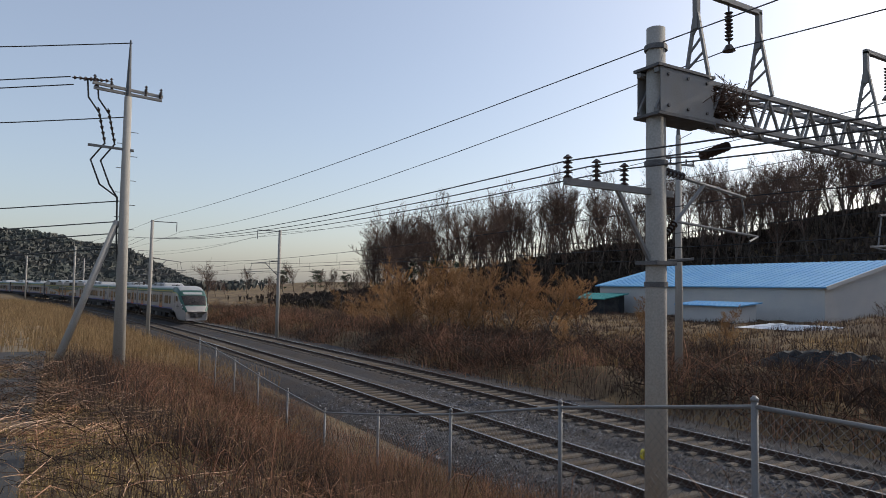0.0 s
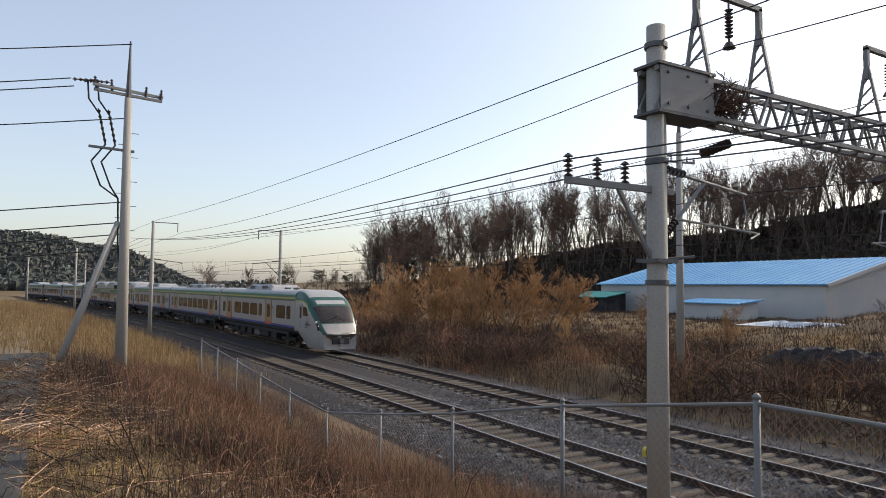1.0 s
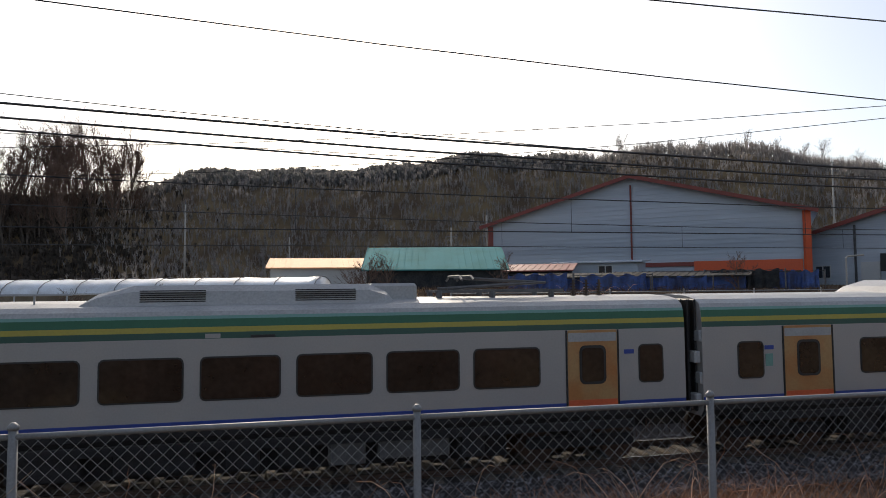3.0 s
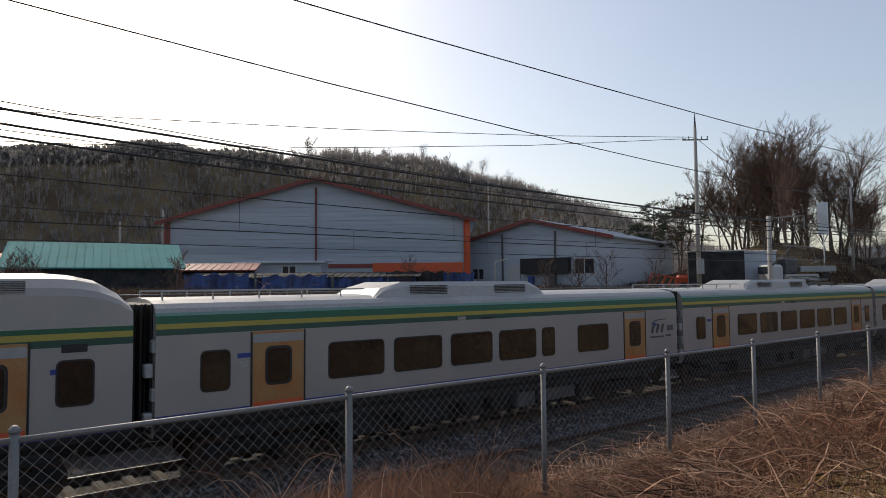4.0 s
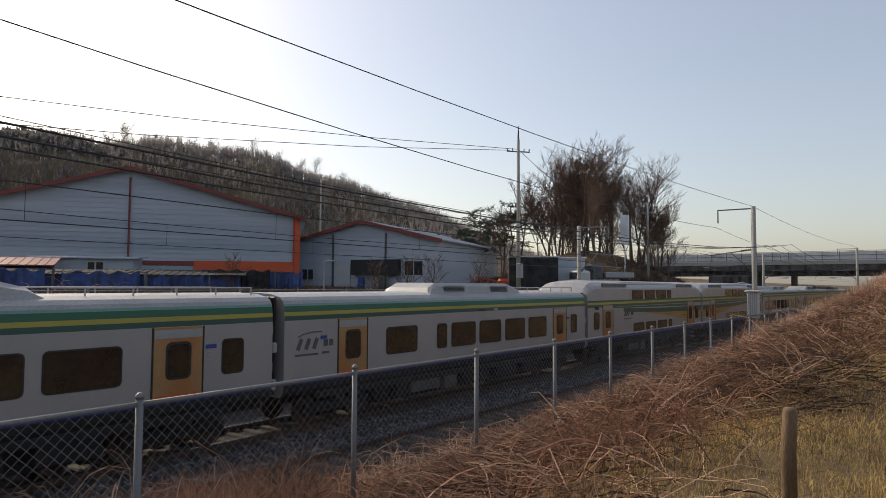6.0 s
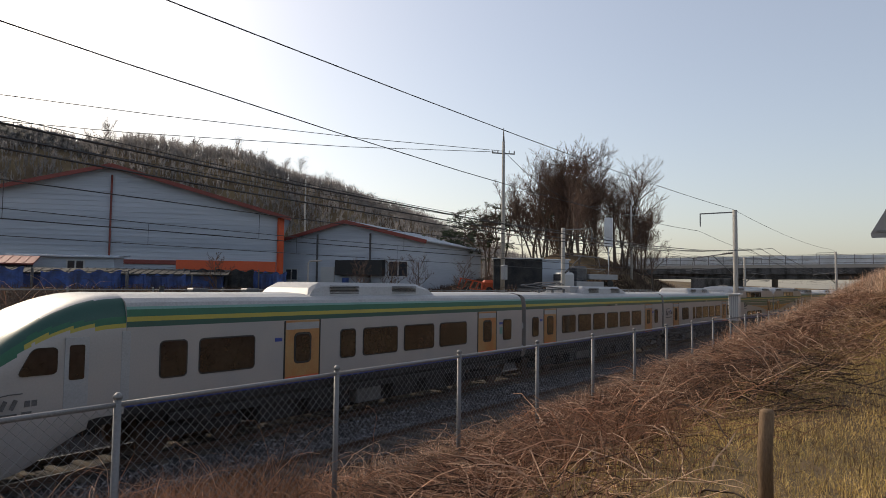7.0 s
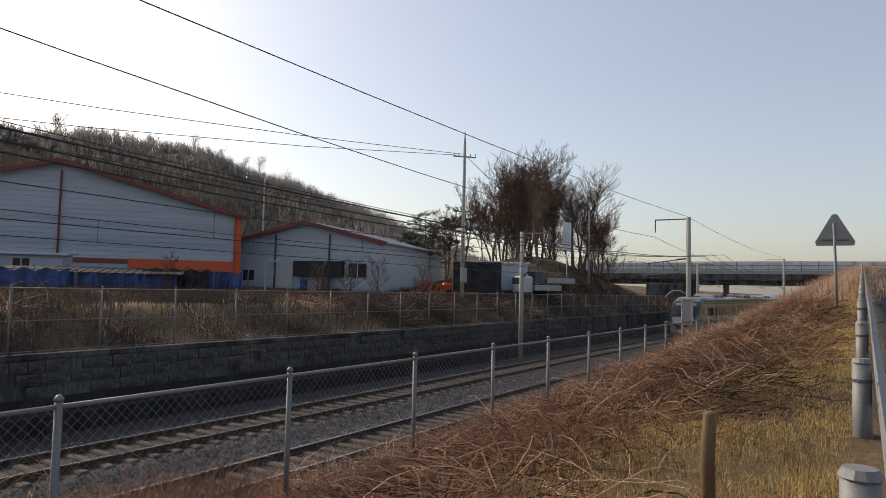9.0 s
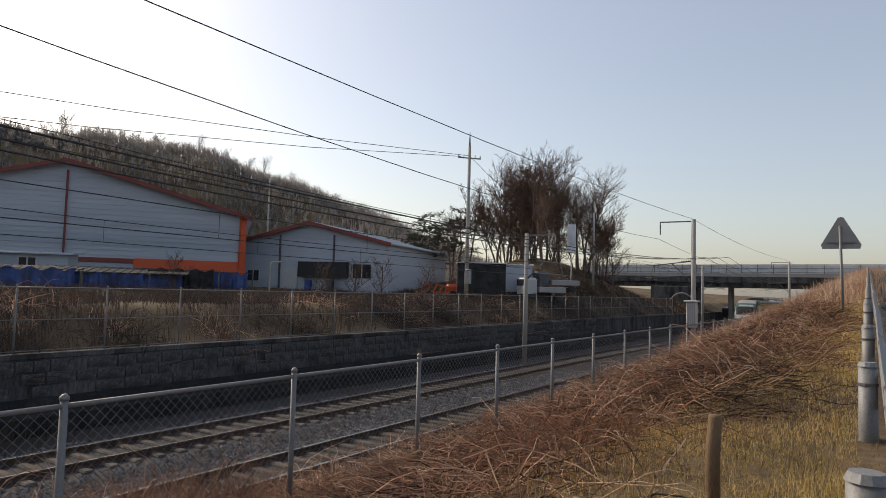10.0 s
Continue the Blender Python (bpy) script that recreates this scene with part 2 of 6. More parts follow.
class Geo:
    """Collects vertices and faces of one mesh, with a material slot for each face."""

    def __init__(self):
        self.v, self.f, self.m = [], [], []

    def add(self, verts, faces, slot=0):
        n = len(self.v)
        self.v.extend(verts)
        self.f.extend([tuple(i + n for i in f) for f in faces])
        self.m.extend([slot] * len(faces))
        return self

    def box(self, c, s, slot=0, turn=0.0, bevel=0.0, m=None):
        """A box, its upright edges and top edge chamfered by bevel."""
        x, y, z = s[0] / 2, s[1] / 2, s[2] / 2
        if bevel:
            b = min(bevel, x * 0.9, y * 0.9, z * 0.9)
            ring = [(x - b, y), (x, y - b), (x, -y + b), (x - b, -y), (-x + b, -y), (-x, -y + b), (-x, y - b), (-x + b, y)]
            inner = [(px - math.copysign(b, px) if abs(px) > x - b * 0.5 else px, py - math.copysign(b, py) if abs(py) > y - b * 0.5 else py) for px, py in ring]
            vs = [(px, py, -z) for px, py in ring] + [(px, py, z - b) for px, py in ring] + [(px, py, z) for px, py in inner]
            fs = [(i, i + 8, (i + 1) % 8 + 8, (i + 1) % 8) for i in range(8)] + [(i + 8, i + 16, (i + 1) % 8 + 16, (i + 1) % 8 + 8) for i in range(8)]
            fs += [tuple(range(23, 15, -1)), tuple(range(8))]
        else:
            vs = [(a, b, d) for d in (-z, z) for a, b in ((-x, -y), (x, -y), (x, y), (-x, y))]
            fs = [(0, 3, 2, 1), (4, 5, 6, 7), (0, 1, 5, 4), (1, 2, 6, 5), (2, 3, 7, 6), (3, 0, 4, 7)]
        if m is not None:
            vs = [tuple(m @ Vector(p)) for p in vs]
        else:
            ca, sa = math.cos(turn), math.sin(turn)
            vs = [(c[0] + ca * a - sa * b, c[1] + sa * a + ca * b, c[2] + d) for a, b, d in vs]
        return self.add(vs, fs, slot)

    def tube(self, pts, r, n=6, slot=0, cap=True):
        """A tube along points; r is a radius or one for each point."""
        pts = [Vector(p) for p in pts]
        rs = r if isinstance(r, (list, tuple)) else [r] * len(pts)
        base, vs = None, []
        for i, p in enumerate(pts):
            d = (pts[min(i + 1, len(pts) - 1)] - pts[max(i - 1, 0)])
            d = d.normalized() if d.length > 1e-9 else Vector((0, 0, 1))
            if base is None:
                base = d.orthogonal().normalized()
            u = (base - d * base.dot(d))
            u = u.normalized() if u.length > 1e-6 else d.orthogonal().normalized()
            base, w = u, d.cross(u)
            vs += [tuple(p + (u * math.cos(2 * math.pi * k / n) + w * math.sin(2 * math.pi * k / n)) * rs[i]) for k in range(n)]
        fs = [(i * n + k, i * n + (k + 1) % n, (i + 1) * n + (k + 1) % n, (i + 1) * n + k) for i in range(len(pts) - 1) for k in range(n)]
        if cap:
            fs += [tuple(range(n - 1, -1, -1)), tuple((len(pts) - 1) * n + k for k in range(n))]
        return self.add(vs, fs, slot)

    def beam(self, a, b, w, h=None, slot=0):
        """A straight bar of rectangular section from a to b."""
        a, b = Vector(a), Vector(b)
        d = b - a
        u = Vector((0, 0, 1)).cross(d)
        u = u.normalized() if u.length > 1e-5 else Vector((1, 0, 0))
        v = d.cross(u).normalized()
        u, v = u * w / 2, v * (h or w) / 2
        vs = [tuple(p + s * u + t * v) for p in (a, b) for s, t in ((-1, -1), (1, -1), (1, 1), (-1, 1))]
        return self.add(vs, [(0, 1, 2, 3), (7, 6, 5, 4), (0, 4, 5, 1), (1, 5, 6, 2), (2, 6, 7, 3), (3, 7, 4, 0)], slot)

    def mesh(self, name, *mats, smooth=False):
        me = bpy.data.meshes.new(name)
        me.from_pydata(self.v, [], self.f)
        for m in mats:
            me.materials.append(m)
        if len(mats) > 1:
            me.polygons.foreach_set("material_index", self.m)
        if smooth:
            me.polygons.foreach_set("use_smooth", [True] * len(me.polygons))
        me.update()
        return me


def part(name, geo, material, parent, label="", smooth=False, at=None):
    """One mesh object under a thing or a part."""
    mats = material if isinstance(material, (list, tuple)) else [material]
    me = geo if isinstance(geo, bpy.types.Mesh) else geo.mesh(name, *mats, smooth=smooth)
    ob = new(name, me)
    ob.parent = parent
    if at is not None:
        ob.matrix_basis = at
    if label:
        ob["label"] = label
    return ob


def thing(name, label, category, group="", kind="", at=None):
    ob = tagged(new(name), label, category, group, kind)
    ob.empty_display_size = 0.1
    if at is not None:
        ob.matrix_basis = at
    return ob


def solid(name, geo, material, label, category="", group="", kind="", smooth=False, at=None):
    """A thing of one mesh."""
    return tagged(part(name, geo, material, None, smooth=smooth, at=at), label, category, group, kind)


# ---- plan: x along the railway, y away from the camera, z up from the rail head ----
BEND, BEND_R = -0.00112, -0.0002
NEAR, FAR, GAUGE = 12.23, 16.66, 1.5


def bend(x):
    """How far the railway's gentle curve has swung at x."""
    return np.where(np.asarray(x) < 0, BEND, BEND_R) * np.asarray(x, float) ** 2 / 2


def ty(x, n=0.0):
    """y of a line that runs n from the railway's datum, along its curve."""
    y = n + bend(x)
    return float(y) if np.ndim(y) == 0 else y


def along(x, n, z=0.0):
    """The pose of a thing that faces along the railway at x."""
    return Matrix.Translation((x, ty(x, n), z)) @ Matrix.Rotation(math.atan((BEND if x < 0 else BEND_R) * x), 4, "Z")


def smooth(a, b, v):
    t = np.clip((v - a) / (b - a), 0, 1)
    return t * t * (3 - 2 * t)


def terrain(x, y):
    """Height of the ground at x, y (arrays or numbers)."""
    x, y = np.asarray(x, float), np.asarray(y, float)
    n = y - bend(x) * np.exp(-(np.abs(x) / 220.0) ** 4)
    verge = 2.55 + 0.052 * np.clip(x, 0, 120) - 0.037 * np.clip(-x, 0, 28) - 0.006 * np.clip(-x - 28, 0, 120)
    bed = -0.5 + 0 * x
    left = 1 - smooth(-8, 2, x)
    edge0 = 1.6 * (1 - left) + 0.5 * left
    foot = 1.5 + 0.03 * np.clip(x - 8, 0, 120) - 0.13 * np.clip(-x - 4.5, 0, 9)
    z_near = verge + (foot - verge) * smooth(edge0, 6.4, n)
    z_near = z_near + (bed - foot) * smooth(6.5, 9.3, n)
    bump = 0.10 * np.sin(x * 0.9 + y * 0.5) * np.sin(y * 1.1 - x * 0.3) + 0.06 * np.sin(x * 2.3 + 1) * np.sin(y * 2.7)
    z_near = z_near + bump * smooth(10, 6, n)
    # beyond the railway: a retaining wall on the right, open brush on the left
    right = smooth(-6, 8, x)
    back_r = np.where(n > 22.6, 1.75 + 1.5 * smooth(23, 27, n) + 0.9 * smooth(27, 60, n), bed)
    back_l = bed + 0.9 * smooth(20.5, 24, n) + 1.0 * smooth(30, 70, n) + bump * smooth(21, 25, n) * 2
    back_l = back_l + 1.7 * smooth(27, 54, n) * smooth(-36, -24, x)
    z_far = back_l * (1 - right) + back_r * right
    z = np.where(n < 14, z_near, z_far)
    # wooded hills
    d, az = np.hypot(x, y), np.degrees(np.arctan2(-x, y))
    top = np.interp(az, [-120, -85, -64, -57, -50, -46, -38, -28, -12, 0, 8, 14, 20, 27, 36, 52, 64, 80, 86, 95], [1, 1, 3, 8, 16, 20, 25, 28, 27, 25, 24, 22, 20, 18.5, 14.5, 9, 3, 0, 6.5, 9])
    far = np.interp(az, [-120, 60, 72, 95], [0, 0, 1, 1])
    ramp = smooth(100, 150, d) * (1 - far) + smooth(300, 420, d) * far * 3.2
    wob = 1 + 0.035 * np.sin(az * 0.31) + 0.02 * np.sin(az * 0.83 + 1)
    z = z + top * wob * ramp * np.maximum(smooth(24, 60, n), smooth(70, 76, az) * smooth(150, 250, d))
    # mound with the trees beside the cutting
    z = z + 5.0 * np.exp(-(((x - 74) / 13) ** 2 + ((y - 34) / 9) ** 2)) * smooth(22.6, 27, n)
    return z


def tz(x, y):
    return float(terrain(x, y))


def axis(fine, reach, step, grow):
    a, s = [0.0], step
    while a[-1] < reach:
        s = step if a[-1] < fine else s * grow
        a.append(a[-1] + s)
    return np.array(a)


def build_ground():
    right = axis(45, 1500, 0.6, 1.07)
    xs = np.concatenate([-right[:0:-1], right])
    up = axis(30, 1500, 0.45, 1.055)
    down = axis(6, 700, 0.8, 1.25)
    ys = np.concatenate([-down[:0:-1], up])
    X, Y = np.meshgrid(xs, ys)
    Z = terrain(X, Y)
    nx, ny = len(xs), len(ys)
    co = np.stack([X, Y, Z], -1).reshape(-1, 3)
    i = np.arange(nx * ny).reshape(ny, nx)
    quads = np.stack([i[:-1, :-1], i[:-1, 1:], i[1:, 1:], i[1:, :-1]], -1).reshape(-1, 4)
    me = bpy.data.meshes.new("ground")
    me.from_pydata(co.tolist(), [], quads.tolist())
    me.materials.append(M_GROUND)
    me.polygons.foreach_set("use_smooth", [True] * len(me.polygons))
    tagged(new("ground", me), "dry winter soil with withered grass and leaf litter", "ground", kind="structure")


build_ground()


def ribbon(profile, x0, x1, step, slot=0, g=None):
    """A strip along the railway from a cross section of (n, z)."""
    g = g or Geo()
    xs = np.arange(x0, x1 + step / 2, step)
    k = len(profile)
    vs = [(float(x), float(ty(x, n)), z) for x in xs for n, z in profile]
    fs = [(i * k + j, (i + 1) * k + j, (i + 1) * k + j + 1, i * k + j + 1) for i in range(len(xs) - 1) for j in range(k - 1)]
    return g.add(vs, fs, slot)


def build_track():
    bed = ribbon([(8.9, -0.75), (9.9, -0.36), (10.6, -0.19), (NEAR - 0.85, -0.17), (NEAR + 0.85, -0.17), (NEAR + 1.5, -0.18), (14.45, -0.3), (FAR - 1.5, -0.18), (FAR - 0.85, -0.17), (FAR + 0.85, -0.17), (FAR + 1.6, -0.19), (19.0, -0.4), (20.2, -0.45), (22.3, -0.46)], -260, 260, 2.0)
    solid("ballast", bed, M_BALLAST, "grey crushed-stone ballast under both tracks", "ballast", kind="structure")
    for n in (NEAR, FAR):
        track = thing("railway_track", "steel rails on concrete sleepers in grey ballast", "railway track", "railway tracks")
        for s in (-1, 1):
            c = n + s * GAUGE / 2
            prof = [(c - 0.07, -0.16), (c - 0.07, -0.14), (c - 0.012, -0.12), (c - 0.012, -0.045), (c - 0.036, -0.035), (c - 0.036, -0.004), (c - 0.03, 0.0), (c + 0.03, 0.0), (c + 0.036, -0.004), (c + 0.036, -0.035), (c + 0.012, -0.045), (c + 0.012, -0.12), (c + 0.07, -0.14), (c + 0.07, -0.16)]
            g = Geo()
            ribbon(prof[:7], -260, 260, 2.0, 0, g)
            ribbon(prof[6:8], -260, 260, 2.0, 1, g)
            ribbon(prof[7:], -260, 260, 2.0, 0, g)
            part("rail", g, [M_RAIL, M_RAILTOP], track)
        sl = Geo().box((0, 0, -0.19), (0.26, 2.5, 0.15), bevel=0.04)
        for s in (-1, 1):
            sl.box((0, s * 0.75, -0.112), (0.2, 0.3, 0.03), 1)
        me = sl.mesh("sleeper", M_SLEEPER, M_RAIL)
        rest = Geo()
        for i in range(-300, 301):
            x = i * 0.62
            if -125 <= i <= 125:
                part("sleeper", me, None, track, at=along(x, n))
            else:
                rest.box((x, ty(x, n), -0.19), (0.26, 2.5, 0.15), turn=math.atan((BEND if x < 0 else BEND_R) * x))
        tagged(part("far_sleepers", rest, M_SLEEPER, track), kind="stuff")


build_track()

# ---- the train ----
CAR, HALF = 19.4, 1.56


def rounded(g, x0, x1, z0, z1, y, r, slot=0, depth=0.02, side=-1, slant=0.0):
    """A flat panel with rounded corners, standing depth proud of the plane y on its side."""
    pts = []
    for cx, cz, a0 in ((x1 - r, z1 - r, 0), (x0 + r, z1 - r, 90), (x0 + r, z0 + r, 180), (x1 - r, z0 + r, 270)):
        for k in range(4):
            a = radians(a0 + k * 30)
            px, pz = cx + r * math.cos(a), cz + r * math.sin(a)
            pts.append((px - slant * (pz - z0) * (1 if cx > (x0 + x1) / 2 else 0), pz))
    n = len(pts)
    vs = [(px, side * (y + depth), pz) for px, pz in pts] + [(px, side * (y - 0.03), pz) for px, pz in pts]
    face = tuple(range(n)) if side < 0 else tuple(range(n - 1, -1, -1))
    fs = [face] + [(i, i + n, (i + 1) % n + n, (i + 1) % n) for i in range(n)]
    return g.add(vs, fs, slot)


SIDE = [(1.42, 1.05, 0), (1.54, 1.2, 0), (1.555, 1.38, 2), (1.56, 1.52, 1), (1.56, 3.18, 3), (1.555, 3.31, 4), (1.545, 3.42, 5), (1.52, 3.585, 6), (1.5, 3.65, 7), (1.46, 3.74, 7), (1.3, 3.84, 7), (0.9, 3.92, 7), (0.0, 3.96, 7)]
SIDE2 = [(1.42, 1.05, 0), (1.54, 1.2, 0), (1.555, 1.34, 2), (1.56, 1.46, 1), (1.56, 3.06, 3), (1.56, 3.2, 4), (1.55, 3.32, 5), (1.55, 3.42, 1), (1.53, 4.05, 8), (1.45, 4.2, 8), (1.2, 4.38, 7), (0.7, 4.47, 7), (0.0, 4.5, 7)]
LIVERY = [M_UNDER, M_WHITE, M_BLUE, M_DKGREEN, M_YELLOW, M_GREEN, M_LTGREEN, M_ROOF, M_WHITE]


def car_shell(x0, x1, side):
    g = Geo()
    prof = [(-a, b, s) for a, b, s in side] + [(a, b, s) for a, b, s in side[-2::-1]]
    slots = [side[i][2] for i in range(len(side) - 1)]
    slots = slots + slots[::-1]
    k = len(prof)
    ends = ((0, 0.42), (0.25, 0.68), (0.6, 0.88), (1.0, 0.97), (1.4, 1.0)) if side is SIDE2 else ((0, 1.0),)
    stations = [(x0 + d, f) for d, f in ends] + [(x1 - d, f) for d, f in ends[::-1]]
    for x, f in stations:
        g.v += [(x, a, b if b <= 3.42 or f == 1.0 else 3.42 + (b - 3.42) * f) for a, b, _ in prof]
    for q in range(len(stations) - 1):
        for i in range(k - 1):
            g.f.append((q * k + i, q * k + i + k, q * k + i + k + 1, q * k + i + 1))
            g.m.append(slots[i])
    last = (len(stations) - 1) * k
    g.f += [tuple(range(k)), tuple(range(last + k - 1, last - 1, -1))]
    g.m += [1, 1]
    return g


def windows(car, spans, z0, z1, r=0.09, sides=(-1, 1)):
    for side in sides:
        for a, b in spans:
            w = part("window", rounded(Geo(), a - 0.035, b + 0.035, z0 - 0.035, z1 + 0.035, HALF, r + 0.03, 0, 0.012, side), M_BLACK, car)
            part("pane", rounded(Geo(), a, b, z0, z1, HALF, r, 0, 0.02, side), M_GLASS, w)


def doors(car, spans, z0=1.42, z1=3.17):
    for side in (-1, 1):
        for a, b in spans:
            g = Geo()
            rounded(g, a, b, z0, z1, HALF, 0.03, 0, 0.014, side)
            d = part("door", g, M_ORANGE, car, "orange sliding door with a grey top and red sill")
            g = Geo()
            rounded(g, a + 0.01, b - 0.01, z1 - 0.26, z1 - 0.06, HALF, 0.02, 0, 0.018, side)
            part("door_header", g, M_GREY, d)
            g = Geo()
            rounded(g, a + 0.01, b - 0.01, z0 + 0.01, z0 + 0.16, HALF, 0.02, 0, 0.018, side)
            part("sill", g, M_RED, d)
            m = (a + b) / 2
            w = part("window_frame", rounded(Geo(), m - 0.33, m + 0.33, 1.93, 2.82, HALF, 0.14, 0, 0.02, side), M_BLACK, d)
            part("pane", rounded(Geo(), m - 0.27, m + 0.27, 1.99, 2.76, HALF, 0.11, 0, 0.026, side), M_GLASS, d)
            g = Geo()
            for e in (a - 0.03, b + 0.03):
                g.box((e, side * (HALF + 0.004), (z0 + z1) / 2), (0.035, 0.03, z1 - z0))
            part("seal", g, M_BLACK, d)


def bogie(car, x):
    g = Geo().box((x, 0, 0.62), (0.6, 2.0, 0.3), bevel=0.05)
    b = part("bogie", g, M_UNDER, car)
    for s in (-1, 1):
        part("side_frame", Geo().box((x, s * 1.05, 0.55), (2.7, 0.16, 0.26), bevel=0.05), M_UNDER, b)
        part("air_spring", Geo().tube([(x, s * 1.0, 0.66), (x, s * 1.0, 1.04)], 0.28, 12), M_BLACK, b)
    for dx in (-1.05, 1.05):
        for s in (-1, 1):
            w = Geo().tube([(x + dx, s * 0.68, 0.43), (x + dx, s * 0.82, 0.43)], 0.43, 20)
            part("wheel", w, M_RAIL, b)


def underbits(car, x0, x1, seed):
    rnd = random.Random(seed)
    part("underfloor", Geo().box(((x0 + x1) / 2, 0, 0.68), (x1 - x0, 2.0, 0.76), bevel=0.05), M_UNDER, car)
    part("floor_beam", Geo().box(((x0 + x1) / 2, 0, 1.0), (x1 - x0 + 6.6, 2.5, 0.2), bevel=0.05), M_UNDER, car)
    for s in (-1, 1):
        part("cable_duct", Geo().box(((x0 + x1) / 2, s * 1.42, 0.98), (x1 - x0 + 6.0, 0.12, 0.2), bevel=0.03), M_UNDER, car)
    x = x0
    while x < x1 - 0.8:
        w = rnd.uniform(0.7, 2.0)
        tall, m = rnd.uniform(0.5, 0.7), rnd.choice([M_UNDER, M_UNDER, M_UNDER, M_UNDERGREY])
        for s in (-1, 1):
            part("equipment_case", Geo().box((x + w / 2, s * 1.15, 0.75), (w - 0.15, 0.45, tall), bevel=0.04), m, car)
        x += w + rnd.uniform(0.05, 0.5)


def roof_unit(car, x0, x1, z=3.9, h=0.42):
    g = Geo()
    st = [(x0, 0.05), (x0 + 0.35, 0.6), (x0 + 1.05, 1.0), (x1 - 0.6, 1.0), (x1 - 0.2, 0.6), (x1, 0.05)]
    sec = [(-1.2, 0), (-1.12, 0.7), (-0.95, 1.0), (0.95, 1.0), (1.12, 0.7), (1.2, 0)]
    for x, k in st:
        g.v += [(x, y, z - 0.06 + (h + 0.02) * k * b) for y, b in sec]
    g.f += [(i * 6 + j, (i + 1) * 6 + j, (i + 1) * 6 + j + 1, i * 6 + j + 1) for i in range(5) for j in range(5)]
    g.m += [0] * 25
    u = part("roof_unit", g, M_ROOF, car, "grey streamlined air-conditioning housing")
    for a, b in ((x0 + 1.2, x0 + 2.5), (x1 - 2.2, x1 - 0.9)):
        for i in range(6):
            for s in (-1, 1):
                part("louvre", Geo().box(((a + b) / 2, s * 1.165, z + 0.04 + i * 0.045), (b - a, 0.03, 0.022)), M_BLACK, u)


def roof_rails(car, x0, x1, z=4.0):
    for s in (-1, 1):
        g = Geo().tube([(x0, s * 0.95, z + 0.1), (x1, s * 0.95, z + 0.1)], 0.02, 5)
        x = x0
        while x <= x1:
            g.beam((x, s * 0.95, z - 0.12), (x, s * 0.95, z + 0.1), 0.03)
            x += 1.1
        part("roof_rail", g, M_GREY, car)


def pantograph(car, x, z=3.95):
    g = Geo()
    for s in (-0.6, 0.6):
        g.beam((x - 1.6, s, z + 0.14), (x + 1.6, s, z + 0.14), 0.07)
        g.tube([(x - 1.3, s, z + 0.2), (x + 1.2, s * 0.8, z + 0.34)], 0.035, 6)
        g.tube([(x + 1.2, s * 0.8, z + 0.34), (x - 0.9, s * 0.7, z + 0.46)], 0.028, 6)
    for dx in (-1.5, -0.2, 1.3):
        g.beam((x + dx, -0.6, z + 0.14), (x + dx, 0.6, z + 0.14), 0.06)
        for s in (-0.6, 0.6):
            g.tube([(x + dx, s, z - 0.06), (x + dx, s, z + 0.14)], 0.075, 8)
    p = part("pantograph", g, M_DARKSTEEL, car, "folded dark steel pantograph")
    for dx in (-1.0, -0.72):
        part("contact_strip", Geo().tube([(x + dx, -0.85, z + 0.4), (x + dx, -0.6, z + 0.5), (x + dx, 0.6, z + 0.5), (x + dx, 0.85, z + 0.4)], 0.03, 6), M_DARKSTEEL, p)
    for dx in (2.0, 2.35, 2.7):
        g = Geo()
        for i in range(5):
            g.tube([(x + dx, -0.3, z + i * 0.07), (x + dx, -0.3, z + i * 0.07 + 0.03)], 0.07, 8)
        g.tube([(x + dx, -0.3, z - 0.05), (x + dx, -0.3, z + 0.4)], 0.03, 6)
        part("insulator", g, M_INSUL, car)
    part("roof_box", Geo().box((x - 2.6, 0, z + 0.14), (1.1, 1.5, 0.4), bevel=0.06), M_ROOF, car)


def gangway(car, x, tall):
    top = 3.85 if not tall else 3.7
    g = Geo()
    for i in range(4):
        g.box((x - 0.16 + i * 0.1, 0, (1.15 + top) / 2), (0.05, 2.7 if i % 2 else 2.5, top - 1.15), bevel=0.1)
    part("gangway", g, M_BLACK, car, "black ribbed gangway bellows")
    for i, z in enumerate((1.35, 1.85, 2.35, 2.85)):
        for s in (-1, 1):
            part("gangway_panel", Geo().box((x + (0.2 if i % 2 else 0.06), s * 1.4, z + 0.12), (0.17, 0.28, 0.27), bevel=0.03), M_GREY, car)


def emblem(car, x, z, k=1.0, flip=False, y=HALF + 0.012):
    """The operator's mark as plain strokes: an arc over slanted bars, with small bars beside and beneath."""
    side = 1 if flip else -1
    sx = -side

    def stroke(name, points, w):
        g = Geo()
        for a, b in zip(points, points[1:]):
            g.beam((x + sx * a[0] * k, side * y, z + a[1] * k), (x + sx * b[0] * k, side * y, z + b[1] * k), 0.012, w * k)
        part(name, g, M_DARKSTEEL, car)

    stroke("emblem_arc", [(0.05, 0.42), (0.25, 0.5), (0.6, 0.55), (1.0, 0.55)], 0.035)
    for a in (0.05, 0.36, 0.67):
        stroke("emblem_stroke", [(a, 0.04), (a + 0.14, 0.36)], 0.13)
    for a in (1.08, 1.3):
        stroke("lettering_bar", [(a, 0.2), (a + 0.16, 0.2)], 0.2)
    stroke("lettering_bar", [(-0.05, -0.12), (0.85, -0.12)], 0.06)
    stroke("lettering_bar", [(1.0, -0.1), (1.3, -0.1)], 0.07)


